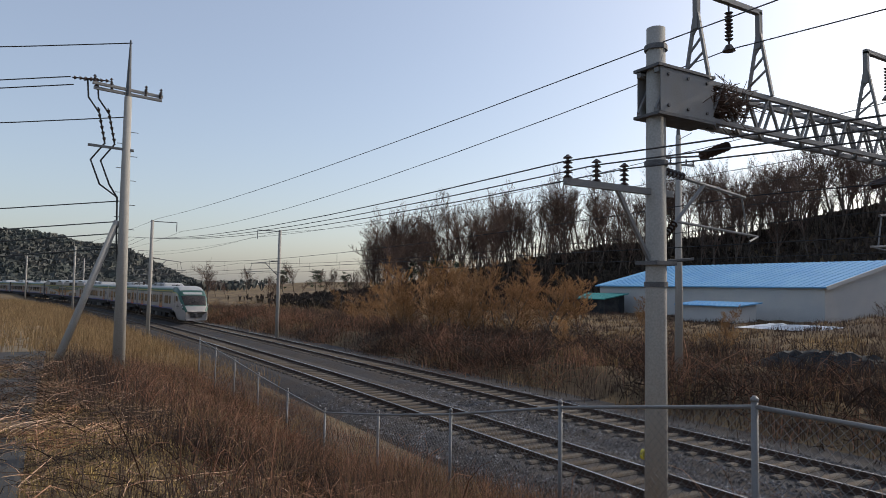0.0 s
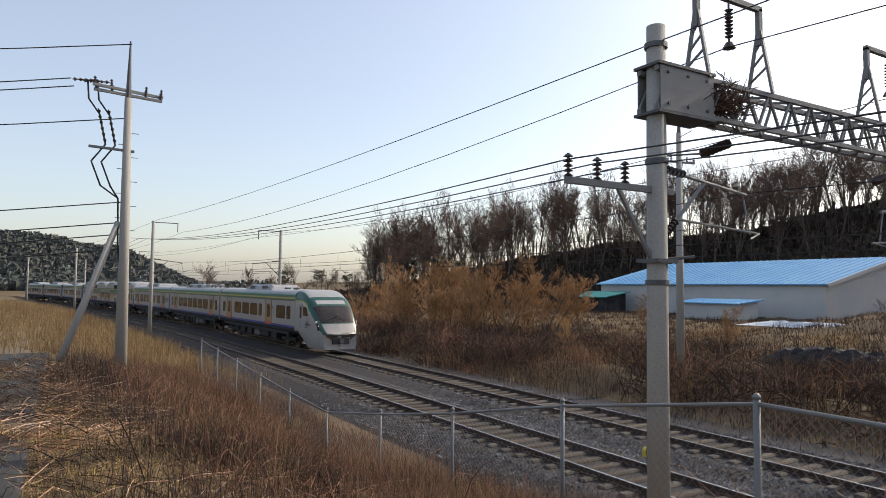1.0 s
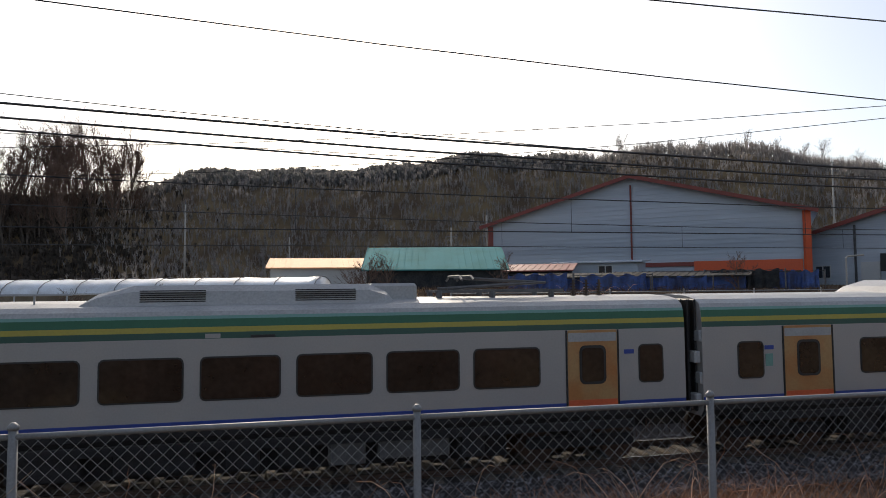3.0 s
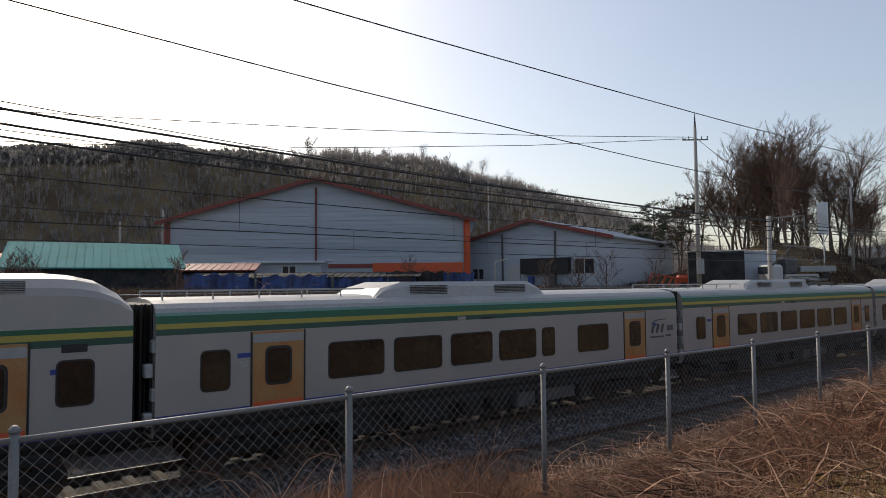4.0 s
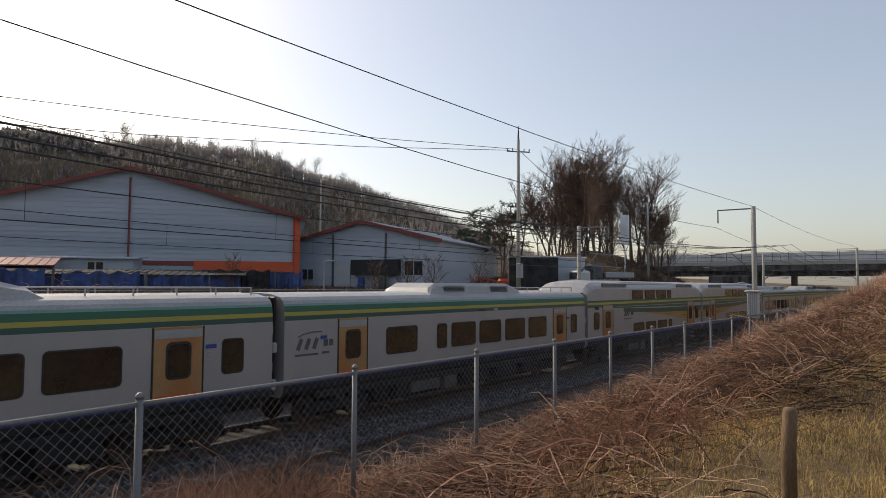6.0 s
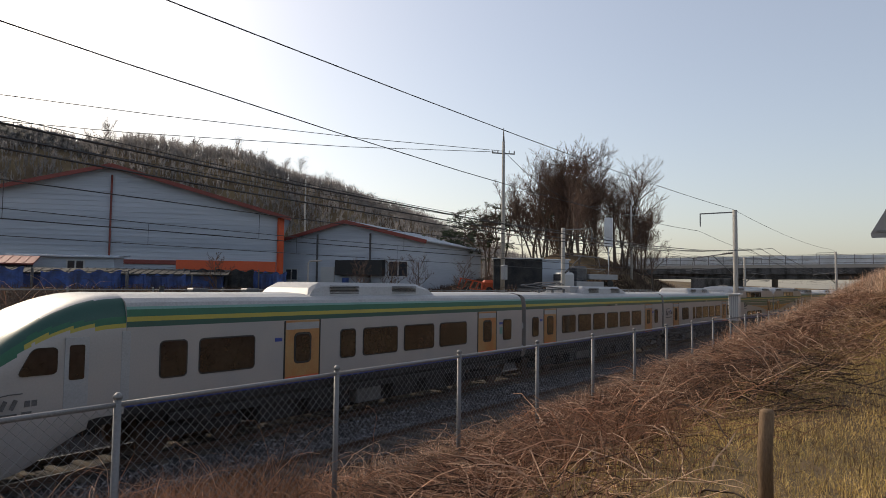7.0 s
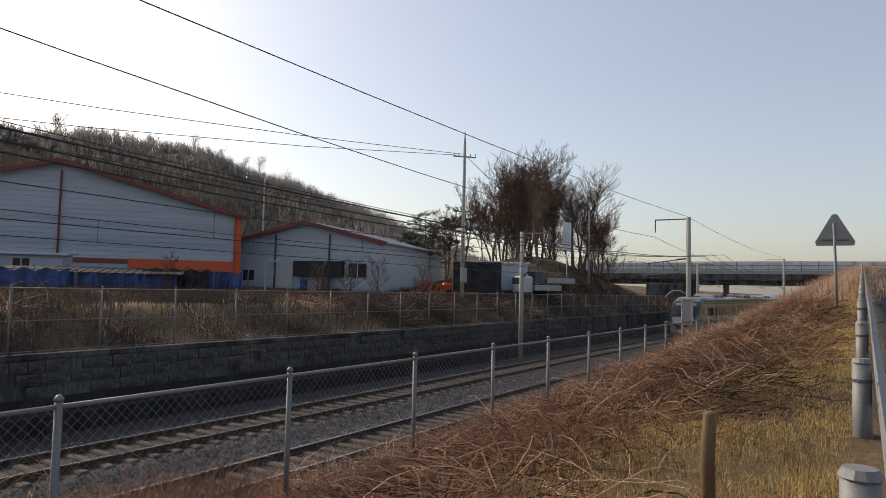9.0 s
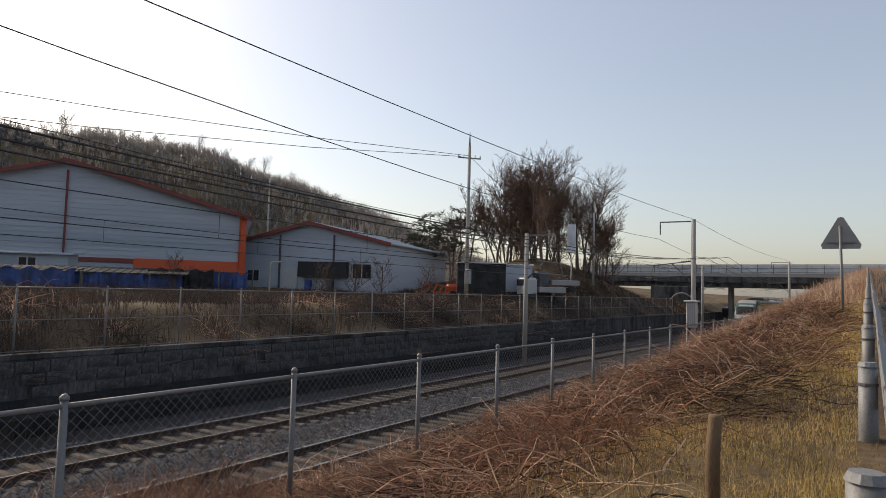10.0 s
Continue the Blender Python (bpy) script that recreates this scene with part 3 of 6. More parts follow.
def placards(car, spots):
    for x, z, w, h, m in spots:
        for s in (-1, 1):
            part("placard", rounded(Geo(), x, x + w, z, z + h, HALF, 0.01, 0, 0.012, s), m, car)


# windows on the other flank of a double-deck car
UPPER = [(6.7, 7.33), (7.67, 9.29), (9.69, 11.26), (11.67, 13.26)]
LOWER = [(6.59, 7.17), (7.56, 9.15), (9.51, 11.13), (11.51, 13.11)]


def new_car(kind):
    label = {"cab": "white end car with sloping green nose and dark windscreen", "single": "white single-deck railway car with green and yellow roof stripes", "buffet": "white single-deck railway car with a dark mark beside its door", "double": "white double-deck railway car with green and yellow sweeping stripes"}[kind]
    car = thing("train_car", label, "train car", "cars of the passing train")
    if kind == "double":
        part("body", car_shell(0.22, CAR - 0.22, SIDE2), LIVERY, car)
        windows(car, [(6.5, 8.1), (8.45, 10.07), (10.37, 11.9), (12.25, 12.9)], 3.46, 3.92, 0.07, (-1,))
        windows(car, [(6.6, 8.2), (8.55, 10.13), (10.5, 12.05), (12.4, 13.03)], 1.5, 2.02, 0.09, (-1,))
        windows(car, UPPER, 3.46, 3.92, 0.07, (1,))
        windows(car, LOWER, 1.5, 2.02, 0.09, (1,))
        windows(car, [(1.0, 1.6), (17.85, 18.45)], 1.95, 2.78)
        doors(car, [(2.12, 3.38), (16.1, 17.35)])
        for s in (-1, 1):
            def sweep(name, za, zb, zc, zd, x0, x1, m, bow=0.0):
                g = Geo()
                n = 14
                for i in range(n + 1):
                    t = i / n
                    x = x0 + (x1 - x0) * t
                    b = bow * math.sin(math.pi * t)
                    g.v += [(x, s * (HALF + 0.006), za + (zc - za) * t + b), (x, s * (HALF + 0.006), zb + (zd - zb) * t + b)]
                g.f += [(2 * i, 2 * i + 2, 2 * i + 3, 2 * i + 1) if s < 0 else (2 * i, 2 * i + 1, 2 * i + 3, 2 * i + 2) for i in range(n)]
                g.m += [0] * n
                part(name, g, m, car)
            sweep("stripe", 2.86, 3.02, 2.99, 3.04, 3.45, 16.0, M_GREEN)
            sweep("stripe", 2.5, 2.83, 2.76, 2.97, 3.45, 14.6, M_DKGREEN, -0.05)
            sweep("stripe", 2.25, 2.47, 2.56, 2.61, 3.45, 11.0, M_AMBER, -0.03)
            sweep("stripe", 2.2, 2.245, 2.46, 2.47, 3.45, 8.2, M_DKGREEN)
            sweep("stripe", 1.98, 2.18, 2.38, 2.4, 3.45, 7.8, M_AMBER)
            sweep("stripe", 1.84, 1.9, 1.99, 2.0, 3.45, 5.0, M_RED)
            sweep("stripe", 2.27, 2.48, 2.27, 2.48, 0.24, 2.05, M_AMBER)
            sweep("stripe", 1.98, 2.18, 1.98, 2.18, 0.24, 2.05, M_AMBER)
            sweep("stripe", 2.5, 2.83, 2.5, 2.83, 0.24, 2.05, M_DKGREEN)
        emblem(car, 13.4, 2.45, 0.9)
        emblem(car, 14.5, 2.45, 0.9, True)
        for a, b in ((14.0, 17.3), (2.1, 5.4)):
            for s in (-1, 1):
                g = Geo().box(((a + b) / 2, s * 1.47, 4.2), (b - a, 0.04, 0.26))
                gr = part("roof_grille", g, M_BLACK, car)
                for i in range(7):
                    part("slat", Geo().box(((a + b) / 2, s * 1.5, 4.1 + i * 0.035), (b - a, 0.05, 0.016)), M_ROOF, gr)
        for s in (-1, 1):
            for i in range(3):
                part("roof_rib", Geo().box((9.6, s * (1.34 - i * 0.12), 4.3 + i * 0.055), (9.0, 0.03, 0.02)), M_GREY, car)
        placards(car, [(1.8, 2.55, 0.25, 0.1, M_BLUE), (17.72, 2.55, 0.25, 0.1, M_BLUE), (17.9, 2.95, 0.45, 0.16, M_BLACK)])
    elif kind in ("single", "buffet"):
        part("body", car_shell(0.22, CAR - 0.22, SIDE), LIVERY, car)
        plain = kind == "single"
        windows(car, [(1.17, 1.76), (18.0, 18.57)][:2 if plain else 1], 1.95, 2.78)
        if not plain:
            windows(car, [(4.25, 5.8), (6.17, 7.7), (8.08, 9.58), (9.92, 11.42), (11.75, 12.28), (13.45, 14.98)], 1.95, 2.78)
            emblem(car, 17.5, 2.3, 0.95)
            emblem(car, 18.75, 2.3, 0.95, True)
        else:
            windows(car, [(4.36, 5.93), (6.32, 7.86), (8.24, 9.78), (10.16, 11.7), (12.06, 13.62), (14.0, 15.5)], 1.95, 2.78)
        doors(car, [(2.35, 3.6), (16.2, 17.42)] if plain else [(2.3, 3.55), (15.92, 17.12)])
        roof_unit(car, 5.75, 12.3)
        roof_rails(car, 0.5, 5.6)
        placards(car, [(1.95, 2.6, 0.3, 0.1, M_BLUE), (17.6, 2.6, 0.25, 0.1, M_BLUE), (1.97, 2.4, 0.22, 0.12, M_ROOF), (9.2, 3.18, 0.5, 0.06, M_BLACK), (8.3, 3.19, 0.3, 0.09, M_WHITE)])
    if kind == "cab":
        L0 = 18.4
        part("body", car_shell(0.22, L0, SIDE), LIVERY, car)
        windows(car, [(1.19, 1.84)], 1.95, 2.78)
        windows(car, [(4.66, 6.4), (6.8, 8.48), (8.88, 10.55), (10.95, 11.58), (14.86, 16.5), (16.88, 17.55)], 1.97, 2.8)
        doors(car, [(2.45, 3.8), (12.5, 13.78)])
        roof_unit(car, 6.2, 12.6)
        nose(car, L0, 3.65)
        for s in (-1, 1):
            d = part("cab_door", rounded(Geo(), 19.22, 19.72, 1.5, 3.02, HALF, 0.03, 0, 0.012, s), M_GREY, car)
            part("pane", rounded(Geo(), 19.31, 19.63, 2.12, 2.86, HALF, 0.05, 0, 0.018, s), M_GLASS, d)
            part("cab_window", rounded(Geo(), 19.86, 20.62, 2.28, 2.84, HALF, 0.1, 0, 0.014, s, 0.5), M_GLASS, car)
            part("cab_panel", rounded(Geo(), 18.3, 18.5, 1.5, 3.1, HALF, 0.02, 0, 0.006, s), M_GREY, car)
        emblem(car, 20.2, 1.62, 0.6, y=HALF + 0.004)
        emblem(car, 21.1, 1.62, 0.6, True, y=HALF + 0.004)
        placards(car, [(1.9, 2.6, 0.25, 0.1, M_BLUE), (13.9, 2.6, 0.25, 0.1, M_BLUE), (1.92, 2.2, 0.2, 0.3, M_LTGREEN)])
        for x in (13.6, 15.4):
            part("roof_fitting", Geo().box((x, -0.3, 4.0), (0.5, 0.35, 0.14), bevel=0.04), M_DARKSTEEL, car)
        part("aerial", Geo().tube([(16.3, -0.6, 3.9), (16.3, -0.6, 4.12)], [0.09, 0.05], 8), M_BLACK, car)
        underbits(car, 4.3, 14.2, 3)
        bogie(car, 2.6)
        bogie(car, 16.2)
    else:
        underbits(car, 4.5, 14.9, 5)
        bogie(car, 2.7)
        bogie(car, CAR - 2.7)
    gangway(car, 0.05, kind == "double")
    return car


NOSE_X = [18.4, 18.9, 19.42, 19.93, 20.35, 20.72, 21.05, 21.3, 21.56, 21.76, 21.98, 22.16]
NOSE_Z = [3.96, 3.93, 3.8, 3.59, 3.34, 3.05, 2.73, 2.46, 2.14, 1.81, 1.5, 1.22]


def nose(car, x0, length):
    """The streamlined end: a loft of rounded sections that fall to the bumper, painted by area."""
    g = Geo()
    NS, NT, e = 70, 26, 0.3
    xs = [x0 + (22.16 - x0) * (1 - (1 - i / NS) ** 1.5) for i in range(NS + 1)]
    soft = [sum(float(np.interp(min(max(x + d, x0), 22.16), NOSE_X, NOSE_Z)) for d in (-0.16, -0.08, 0, 0.08, 0.16)) / 5 for x in xs]
    soft[0], soft[-1] = 3.96, 1.22
    rows = []
    for x, zt in zip(xs, soft):
        w = 1.56 - 0.3 * float(smooth(20.2, 22.3, x)) - 0.16 * float(smooth(21.7, 22.2, x))
        zb = 1.05 - 0.78 * float(smooth(18.9, 20.9, x))
        zm = min(1.4, zt - 0.18)
        row = [(w - 0.1, zb), (w, zb + 0.2)]
        for k in range(NT + 1):
            a = math.pi / 2 * k / NT
            row.append((w * max(0.0, math.cos(a)) ** e, zm + (zt - zm) * math.sin(a) ** e))
        rows.append((x, w, row))
    k = len(rows[0][2])

    def paint(x, y, z, w, j):
        if j == 0:
            return 4 if x < 19.2 else 0
        low = float(np.interp(x, [18.4, 19.76, 20.31, 20.84, 21.29, 21.65, 21.9], [3.22, 3.12, 2.93, 2.52, 2.05, 1.5, 1.1]))
        f = y / w
        if 20.82 < x < 21.72 and f < 0.86:
            return 2
        if 20.42 < x < 20.74 and f < 0.66:
            return 5
        if x > 21.76 and f < 0.84:
            return 0
        if z > low and (f > 0.8 or x > 20.1):
            if z < low + 0.09:
                return 6 if x < 20.5 else 3
            if z > low + 0.62 and f < 0.93:
                return 5
            return 3 if z < low + 0.2 and x < 20.9 else 1
        return 5 if z > low else 0

    for side in (-1, 1):
        base = len(g.v)
        for x, w, row in rows:
            bow = 0.2 * float(smooth(19.6, 22.0, x))
            g.v += [(x + bow * (1 - (y / 1.56) ** 2), side * y, z) for y, z in row]
        for i in range(NS):
            for j in range(k - 1):
                y = (rows[i][2][j][0] + rows[i + 1][2][j + 1][0]) / 2
                z = (rows[i][2][j][1] + rows[i + 1][2][j + 1][1]) / 2
                fs = (base + i * k + j, base + (i + 1) * k + j, base + (i + 1) * k + j + 1, base + i * k + j + 1)
                g.f.append(fs if side < 0 else fs[::-1])
                g.m.append(paint((xs[i] + xs[i + 1]) / 2, y, z, rows[i][1], j))
        row = rows[-1][2]
        cap = [base + NS * k + j for j in range(k)]
        c = len(g.v)
        g.v.append((22.36, 0, row[0][1]))
        g.v.append((22.36, 0, row[-1][1]))
        g.f.append(tuple(cap + [c + 1, c]) if side < 0 else tuple((cap + [c + 1, c])[::-1]))
        g.m.append(0)
    n = part("nose", g, [M_WHITE, M_DKGREEN, M_GLASS, M_GREEN, M_UNDER, M_ROOF, M_YELLOW], car, "sloping nose with dark windscreen and green flanks", smooth=True)
    xe = 22.16
    part("coupler_opening", Geo().box((xe + 0.16, 0, 0.8), (0.1, 1.2, 0.42), bevel=0.1), M_BLACK, n)
    part("coupler", Geo().tube([(xe + 0.15, 0, 0.78), (xe + 0.34, 0, 0.78)], 0.16, 10), M_DARKSTEEL, n)
    part("bumper_lip", Geo().tube([(xe - 0.05, -1.08, 1.16), (xe + 0.13, -0.6, 1.16), (xe + 0.21, 0, 1.16), (xe + 0.13, 0.6, 1.16), (xe - 0.05, 1.08, 1.16)], 0.045, 8), M_DARKSTEEL, n)
    for s in (-1, 1):
        lamp = part("headlight", Geo().tube([(21.56, s * 1.3, 1.98), (21.7, s * 1.275, 1.74), (21.8, s * 1.23, 1.46)], [0.1, 0.13, 0.09], 10), M_BLACK, n, smooth=True)
        for lx, ly, lz in ((21.63, 1.4, 1.94), (21.76, 1.35, 1.7)):
            part("lens", Geo().tube([(lx - 0.02, s * (ly - 0.06), lz), (lx + 0.03, s * ly, lz + 0.01)], 0.07, 10), M_LENS, lamp)
    part("wiper", Geo().tube([(21.85, -0.75, 2.1), (21.62, 0.1, 2.42)], 0.022, 5), M_BLACK, n)
    part("wiper", Geo().tube([(21.9, 0.6, 2.1), (21.62, -0.15, 2.45)], 0.022, 5), M_BLACK, n)


M_UNDERGREY = mat("underframe_grey_case", (0.1, 0.098, 0.095), 0.7, 0.1, 0.3, 2, 25, 0.1)
M_LENS = mat("lamp_lens", (0.75, 0.77, 0.8), 0.1, 0.2, 0.05, 5, 20, 0.0)
TRAIN = []


def build_train():
    cab, single, double, buffet = new_car("cab"), new_car("single"), new_car("double"), new_car("buffet")
    # the cars lie at offsets from the joint behind the leading car
    TRAIN.append((cab, 0.0, False))
    pantograph(single, 14.9)
    for i, src in enumerate((single, buffet, double, double, buffet, single)):
        ob = src if i < 3 else copy_thing(src, Matrix())
        TRAIN.append((ob, -i * CAR if i >= 3 else -(i + 1) * CAR, i >= 3))
    tail = copy_thing(cab, Matrix())
    TRAIN.append((tail, -6 * CAR, True))


build_train()
# seconds and the place of the joint behind the leading car along the railway
RUN = [(0.0, -97.9), (0.5, -79.4), (1.0, -62.2), (1.5, -44.2), (2.0, -26.15), (2.2, -18.85), (3.3, 19.5), (3.5, 26.29), (4.0, 42.95), (4.5, 59.8), (5.0, 76.4), (5.5, 92.8), (6.2, 116.2), (7.0, 143.5), (7.5, 160.7), (8.0, 177.5), (8.5, 193.8), (9.0, 210.3), (9.5, 226.8), (10.0, 243.2)]


def motions():
    for car, off, back in TRAIN:
        rows = []
        for t, u in RUN:
            x = u + off + (0 if back else CAR / 2)
            m = along(x, FAR) @ Matrix.Translation((0 if back else -CAR / 2, 0, 0))
            if back:
                m = m @ Matrix.Rotation(math.pi, 4, "Z")
            rows.append((t, m))
        walk(car, rows)

# ---- railway poles, gantry and wires ----


def ring_pole(x, y, z0, z1, r0, r1, n=12):
    return Geo().tube([(x, y, z0), (x, y, z1)], [r0, r1], n)


def insulator(g, a, b, r=0.07, discs=6):
    a, b = Vector(a), Vector(b)
    g.tube([a, b], 0.025, 6)
    d = (b - a)
    for i in range(discs):
        p = a + d * ((i + 0.3) / discs)
        g.tube([p, p + d * (0.45 / discs)], [r, r * 0.55], 8)


def cantilever(parent, x, n, side, z=5.2):
    """A registration arm from a pole towards its track."""
    y0, y1 = ty(x, n), ty(x, n + side * 2.4)
    g = Geo()
    g.tube([(x, y0, z + 1.2), (x, y0 + side * 2.5, z + 0.9)], 0.035, 6)
    g.tube([(x, y0, z - 0.2), (x, y0 + side * 1.3, z + 1.05)], 0.035, 6)
    g.tube([(x, y0 + side * 0.5, z + 0.3), (x, y0 + side * 2.9, z + 0.15)], 0.028, 6)
    g.tube([(x, y0 + side * 2.9, z + 0.15), (x + 0.3, y0 + side * 2.2, z)], 0.02, 6)
    g.tube([(x, y0 + side * 2.4, z + 0.9), (x, y0 + side * 2.6, z + 0.12)], 0.018, 6)
    c = part("cantilever", g, M_STEEL, parent)
    for a, b in (((x, y0 + side * 0.15, z + 1.2), (x, y0 + side * 0.75, z + 1.13)), ((x, y0 + side * 0.15, z - 0.05), (x, y0 + side * 0.5, z + 0.28))):
        g = Geo()
        insulator(g, a, b, 0.08)
        part("insulator", g, M_INSUL, c)


def line_pole(x, n, top, side, arm=True):
    y = ty(x, n)
    pole = thing("catenary_pole", "slim grey concrete pole carrying the overhead line", "pole", "overhead line poles")
    part("shaft", ring_pole(x, y, min(-0.6, tz(x, y) - 0.3), top, 0.17, 0.13), M_CONC, pole, smooth=True)
    if arm:
        g = Geo().beam((x, y, top - 0.12), (x, y + side * 2.0, top - 0.12), 0.07)
        e = (x, y + side * 2.0)
        g.beam((e[0], e[1], top - 0.1), (e[0], e[1], top - 0.9), 0.06)
        part("top_arm", g, M_STEEL, pole)
    cantilever(pole, x, n, side)


def build_gantry():
    x = -8.9
    ya, yb = ty(x, 9.6), ty(x, 19.6)
    gan = thing("overhead_line_gantry", "lattice steel portal on two grey concrete poles above the tracks", "gantry")
    part("pole", ring_pole(x, ya, -0.8, 8.96, 0.2, 0.165, 16), M_CONC, gan, "grey concrete pole", smooth=True)
    part("pole", ring_pole(x, yb, -0.9, 8.6, 0.2, 0.165, 16), M_CONC, gan, "grey concrete pole", smooth=True)
    for y in (ya, yb):
        for z in (8.55, 6.45, 4.3):
            part("pole_band", Geo().tube([(x, y, z), (x, y, z + 0.09)], 0.205, 14), M_DARKSTEEL, gan)
    y0, y1 = ya - 0.22, yb + 0.45
    for cx in (x - 0.2, x + 0.2):
        for z in (7.42, 8.12):
            g = Geo()
            g.beam((cx, y0, z), (cx, y1, z), 0.09, 0.09)
            part("chord", g, M_STEEL, gan)
    k, n = y1 - y0, 15
    for i in range(n):
        a, b = y0 + k * i / n, y0 + k * (i + 1) / n
        g = Geo()
        for cx in (x - 0.2, x + 0.2):
            g.beam((cx, a, 7.42), (cx, (a + b) / 2, 8.12), 0.045)
            g.beam((cx, (a + b) / 2, 8.12), (cx, b, 7.42), 0.045)
        g.beam((x - 0.2, a, 8.12), (x + 0.2, b, 8.12), 0.04)
        g.beam((x - 0.2, b, 7.42), (x + 0.2, a, 7.42), 0.04)
        part("lattice", g, M_STEEL, gan)
    for ye in (ya, yb):
        for s in (-1, 1):
            mid, long = ye + (0.52 if ye == ya else -0.1), 1.4 if ye == ya else 1.1
            pl = part("cover_plate", Geo().box((x + s * 0.26, mid, 7.78), (0.02, long, 0.8)), M_STEEL, gan, "flat galvanised cover plate with bolts")
            for dy in (-0.55, 0.0, 0.55):
                for dz in (-0.28, 0.28):
                    part("bolt", Geo().tube([(x + s * 0.26, mid + dy * long / 1.5, 7.78 + dz), (x + s * 0.3, mid + dy * long / 1.5, 7.78 + dz)], 0.03, 6), M_DARKSTEEL, pl)
        for z in (7.34, 8.2):
            part("end_angle", Geo().box((x, ye + (0.5 if ye == ya else -0.1), z), (0.6, 1.5 if ye == ya else 1.2, 0.05)), M_DARKSTEEL, gan)
    # raised hoops with hanging insulators
    for yc in (ya + 2.05, yb - 2.0):
        g = Geo()
        for s in (-1, 1):
            yl = yc + s * 0.95
            top = 9.95
            g.beam((x, yl, 9.2), (x, yl, top), 0.1)
            for a in (-1, 1):
                g.beam((x + a * 0.28, yl, 8.15), (x + a * 0.03, yl, 9.5), 0.055)
            for i, z in enumerate((8.45, 8.75, 9.05)):
                w = 0.28 * (1 - (z - 8.15) / 1.35) + 0.03
                g.beam((x - w, yl, z), (x + w * 0.7, yl, z + 0.28), 0.035)
        g.beam((x, yc - 1.0, 9.95), (x, yc + 1.0, 9.95), 0.1)
        hoop = part("hoop", g, M_STEEL, gan, "tall steel hoop on the lattice beam")
        g = Geo()
        insulator(g, (x, yc, 9.75), (x, yc, 9.15), 0.085, 8)
        g.tube([(x, yc, 9.95), (x, yc, 8.97)], 0.02, 5)
        g.tube([(x, yc, 9.08), (x, yc, 8.96)], [0.06, 0.13], 8)
        part("insulator", g, M_INSUL, hoop)
    # bracket with three upright insulators on the near pole
    part("bracket", Geo().beam((x, ya + 0.4, 5.98), (x, ya - 2.1, 5.98), 0.09, 0.11).beam((x, ya - 0.15, 4.75), (x, ya - 0.95, 5.95), 0.06), M_STEEL, gan)
    for dy in (2.05, 1.42, 0.78):
        g = Geo()
        insulator(g, (x, ya - dy, 6.02), (x, ya - dy, 6.42), 0.085, 5)
        part("insulator", g, M_INSUL, gan)
    cantilever(gan, x, 9.6, 1)
    cantilever(gan, x, 19.6, -1)
    g = Geo()
    insulator(g, (x + 0.1, ya + 1.1, 6.75), (x + 0.1, ya + 1.9, 7.05), 0.1, 7)
    g.tube([(x, ya, 6.6), (x + 0.1, ya + 1.1, 6.75)], 0.02, 5)
    part("strain_insulator", g, M_INSUL, gan)
    g = Geo()
    insulator(g, (x + 0.1, yb - 2.2, 7.0), (x + 0.1, yb - 3.0, 6.75), 0.1, 7)
    part("strain_insulator", g, M_INSUL, gan)
    part("marker", Geo().tube([(x - 0.2, ya - 0.05, 1.35), (x - 0.26, ya - 0.07, 1.35)], 0.09, 10), M_LAMP, gan)
    part("clamp", Geo().box((x, ya, 4.72), (0.5, 0.5, 0.07)).tube([(x, ya + 0.1, 4.75), (x + 0.4, ya + 0.5, 4.8)], 0.03, 6), M_DARKSTEEL, gan)
    # a bird's nest in the beam
    rnd = random.Random(4)
    g = Geo()
    for _ in range(420):
        c = Vector((x + rnd.gauss(0, 0.2), ya + 1.75 + rnd.gauss(0, 0.28), 7.8 + rnd.gauss(0, 0.17)))
        d = Vector((rnd.gauss(0, 1), rnd.gauss(0, 1), rnd.gauss(0, 0.55))).normalized() * rnd.uniform(0.12, 0.38)
        g.tube([c - d, c + d], 0.008, 3, cap=False)
    solid("bird_nest", g, M_TWIG, "dark twig nest wedged in the gantry lattice", "nest")


build_gantry()
for px, pn, ptop, ps in ((-63.0, 9.6, 9.7, 1), (-59.5, 19.6, 9.2, -1), (42.8, 9.6, 8.95, 1), (40.3, 19.6, 8.1, -1), (93.0, 9.6, 8.9, 1), (92.0, 19.6, 8.3, -1), (-112, 9.6, 9.4, 1), (-110, 19.6, 9.2, -1), (-162, 9.6, 9.4, 1), (-160, 19.6, 9.2, -1), (-210, 9.6, 9.4, 1), (-255, 9.6, 9.4, 1)):
    line_pole(px, pn, ptop, ps)


def wire(name, stations, label, r=0.014, sag=0.6, group="overhead wires", wavy=8):
    """One wire hung through (x, y, z) stations."""
    pts = []
    for (a, b) in zip(stations, stations[1:]):
        a, b = Vector(a), Vector(b)
        for i in range(wavy):
            t = i / wavy
            p = a.lerp(b, t)
            p.z -= sag * 4 * t * (1 - t)
            pts.append(p)
    pts.append(Vector(stations[-1]))
    solid(name, Geo().tube(pts, r, 5), M_WIRE, label, "wire", group)


def rail_wire(n, z, sag, r, label, xs=(-260, -210, -161, -111, -61, -8.9, 42.0, 92.0, 140, 200, 260)):
    wire("overhead_wire", [(x, ty(x, n), z) for x in xs], label, r, sag)


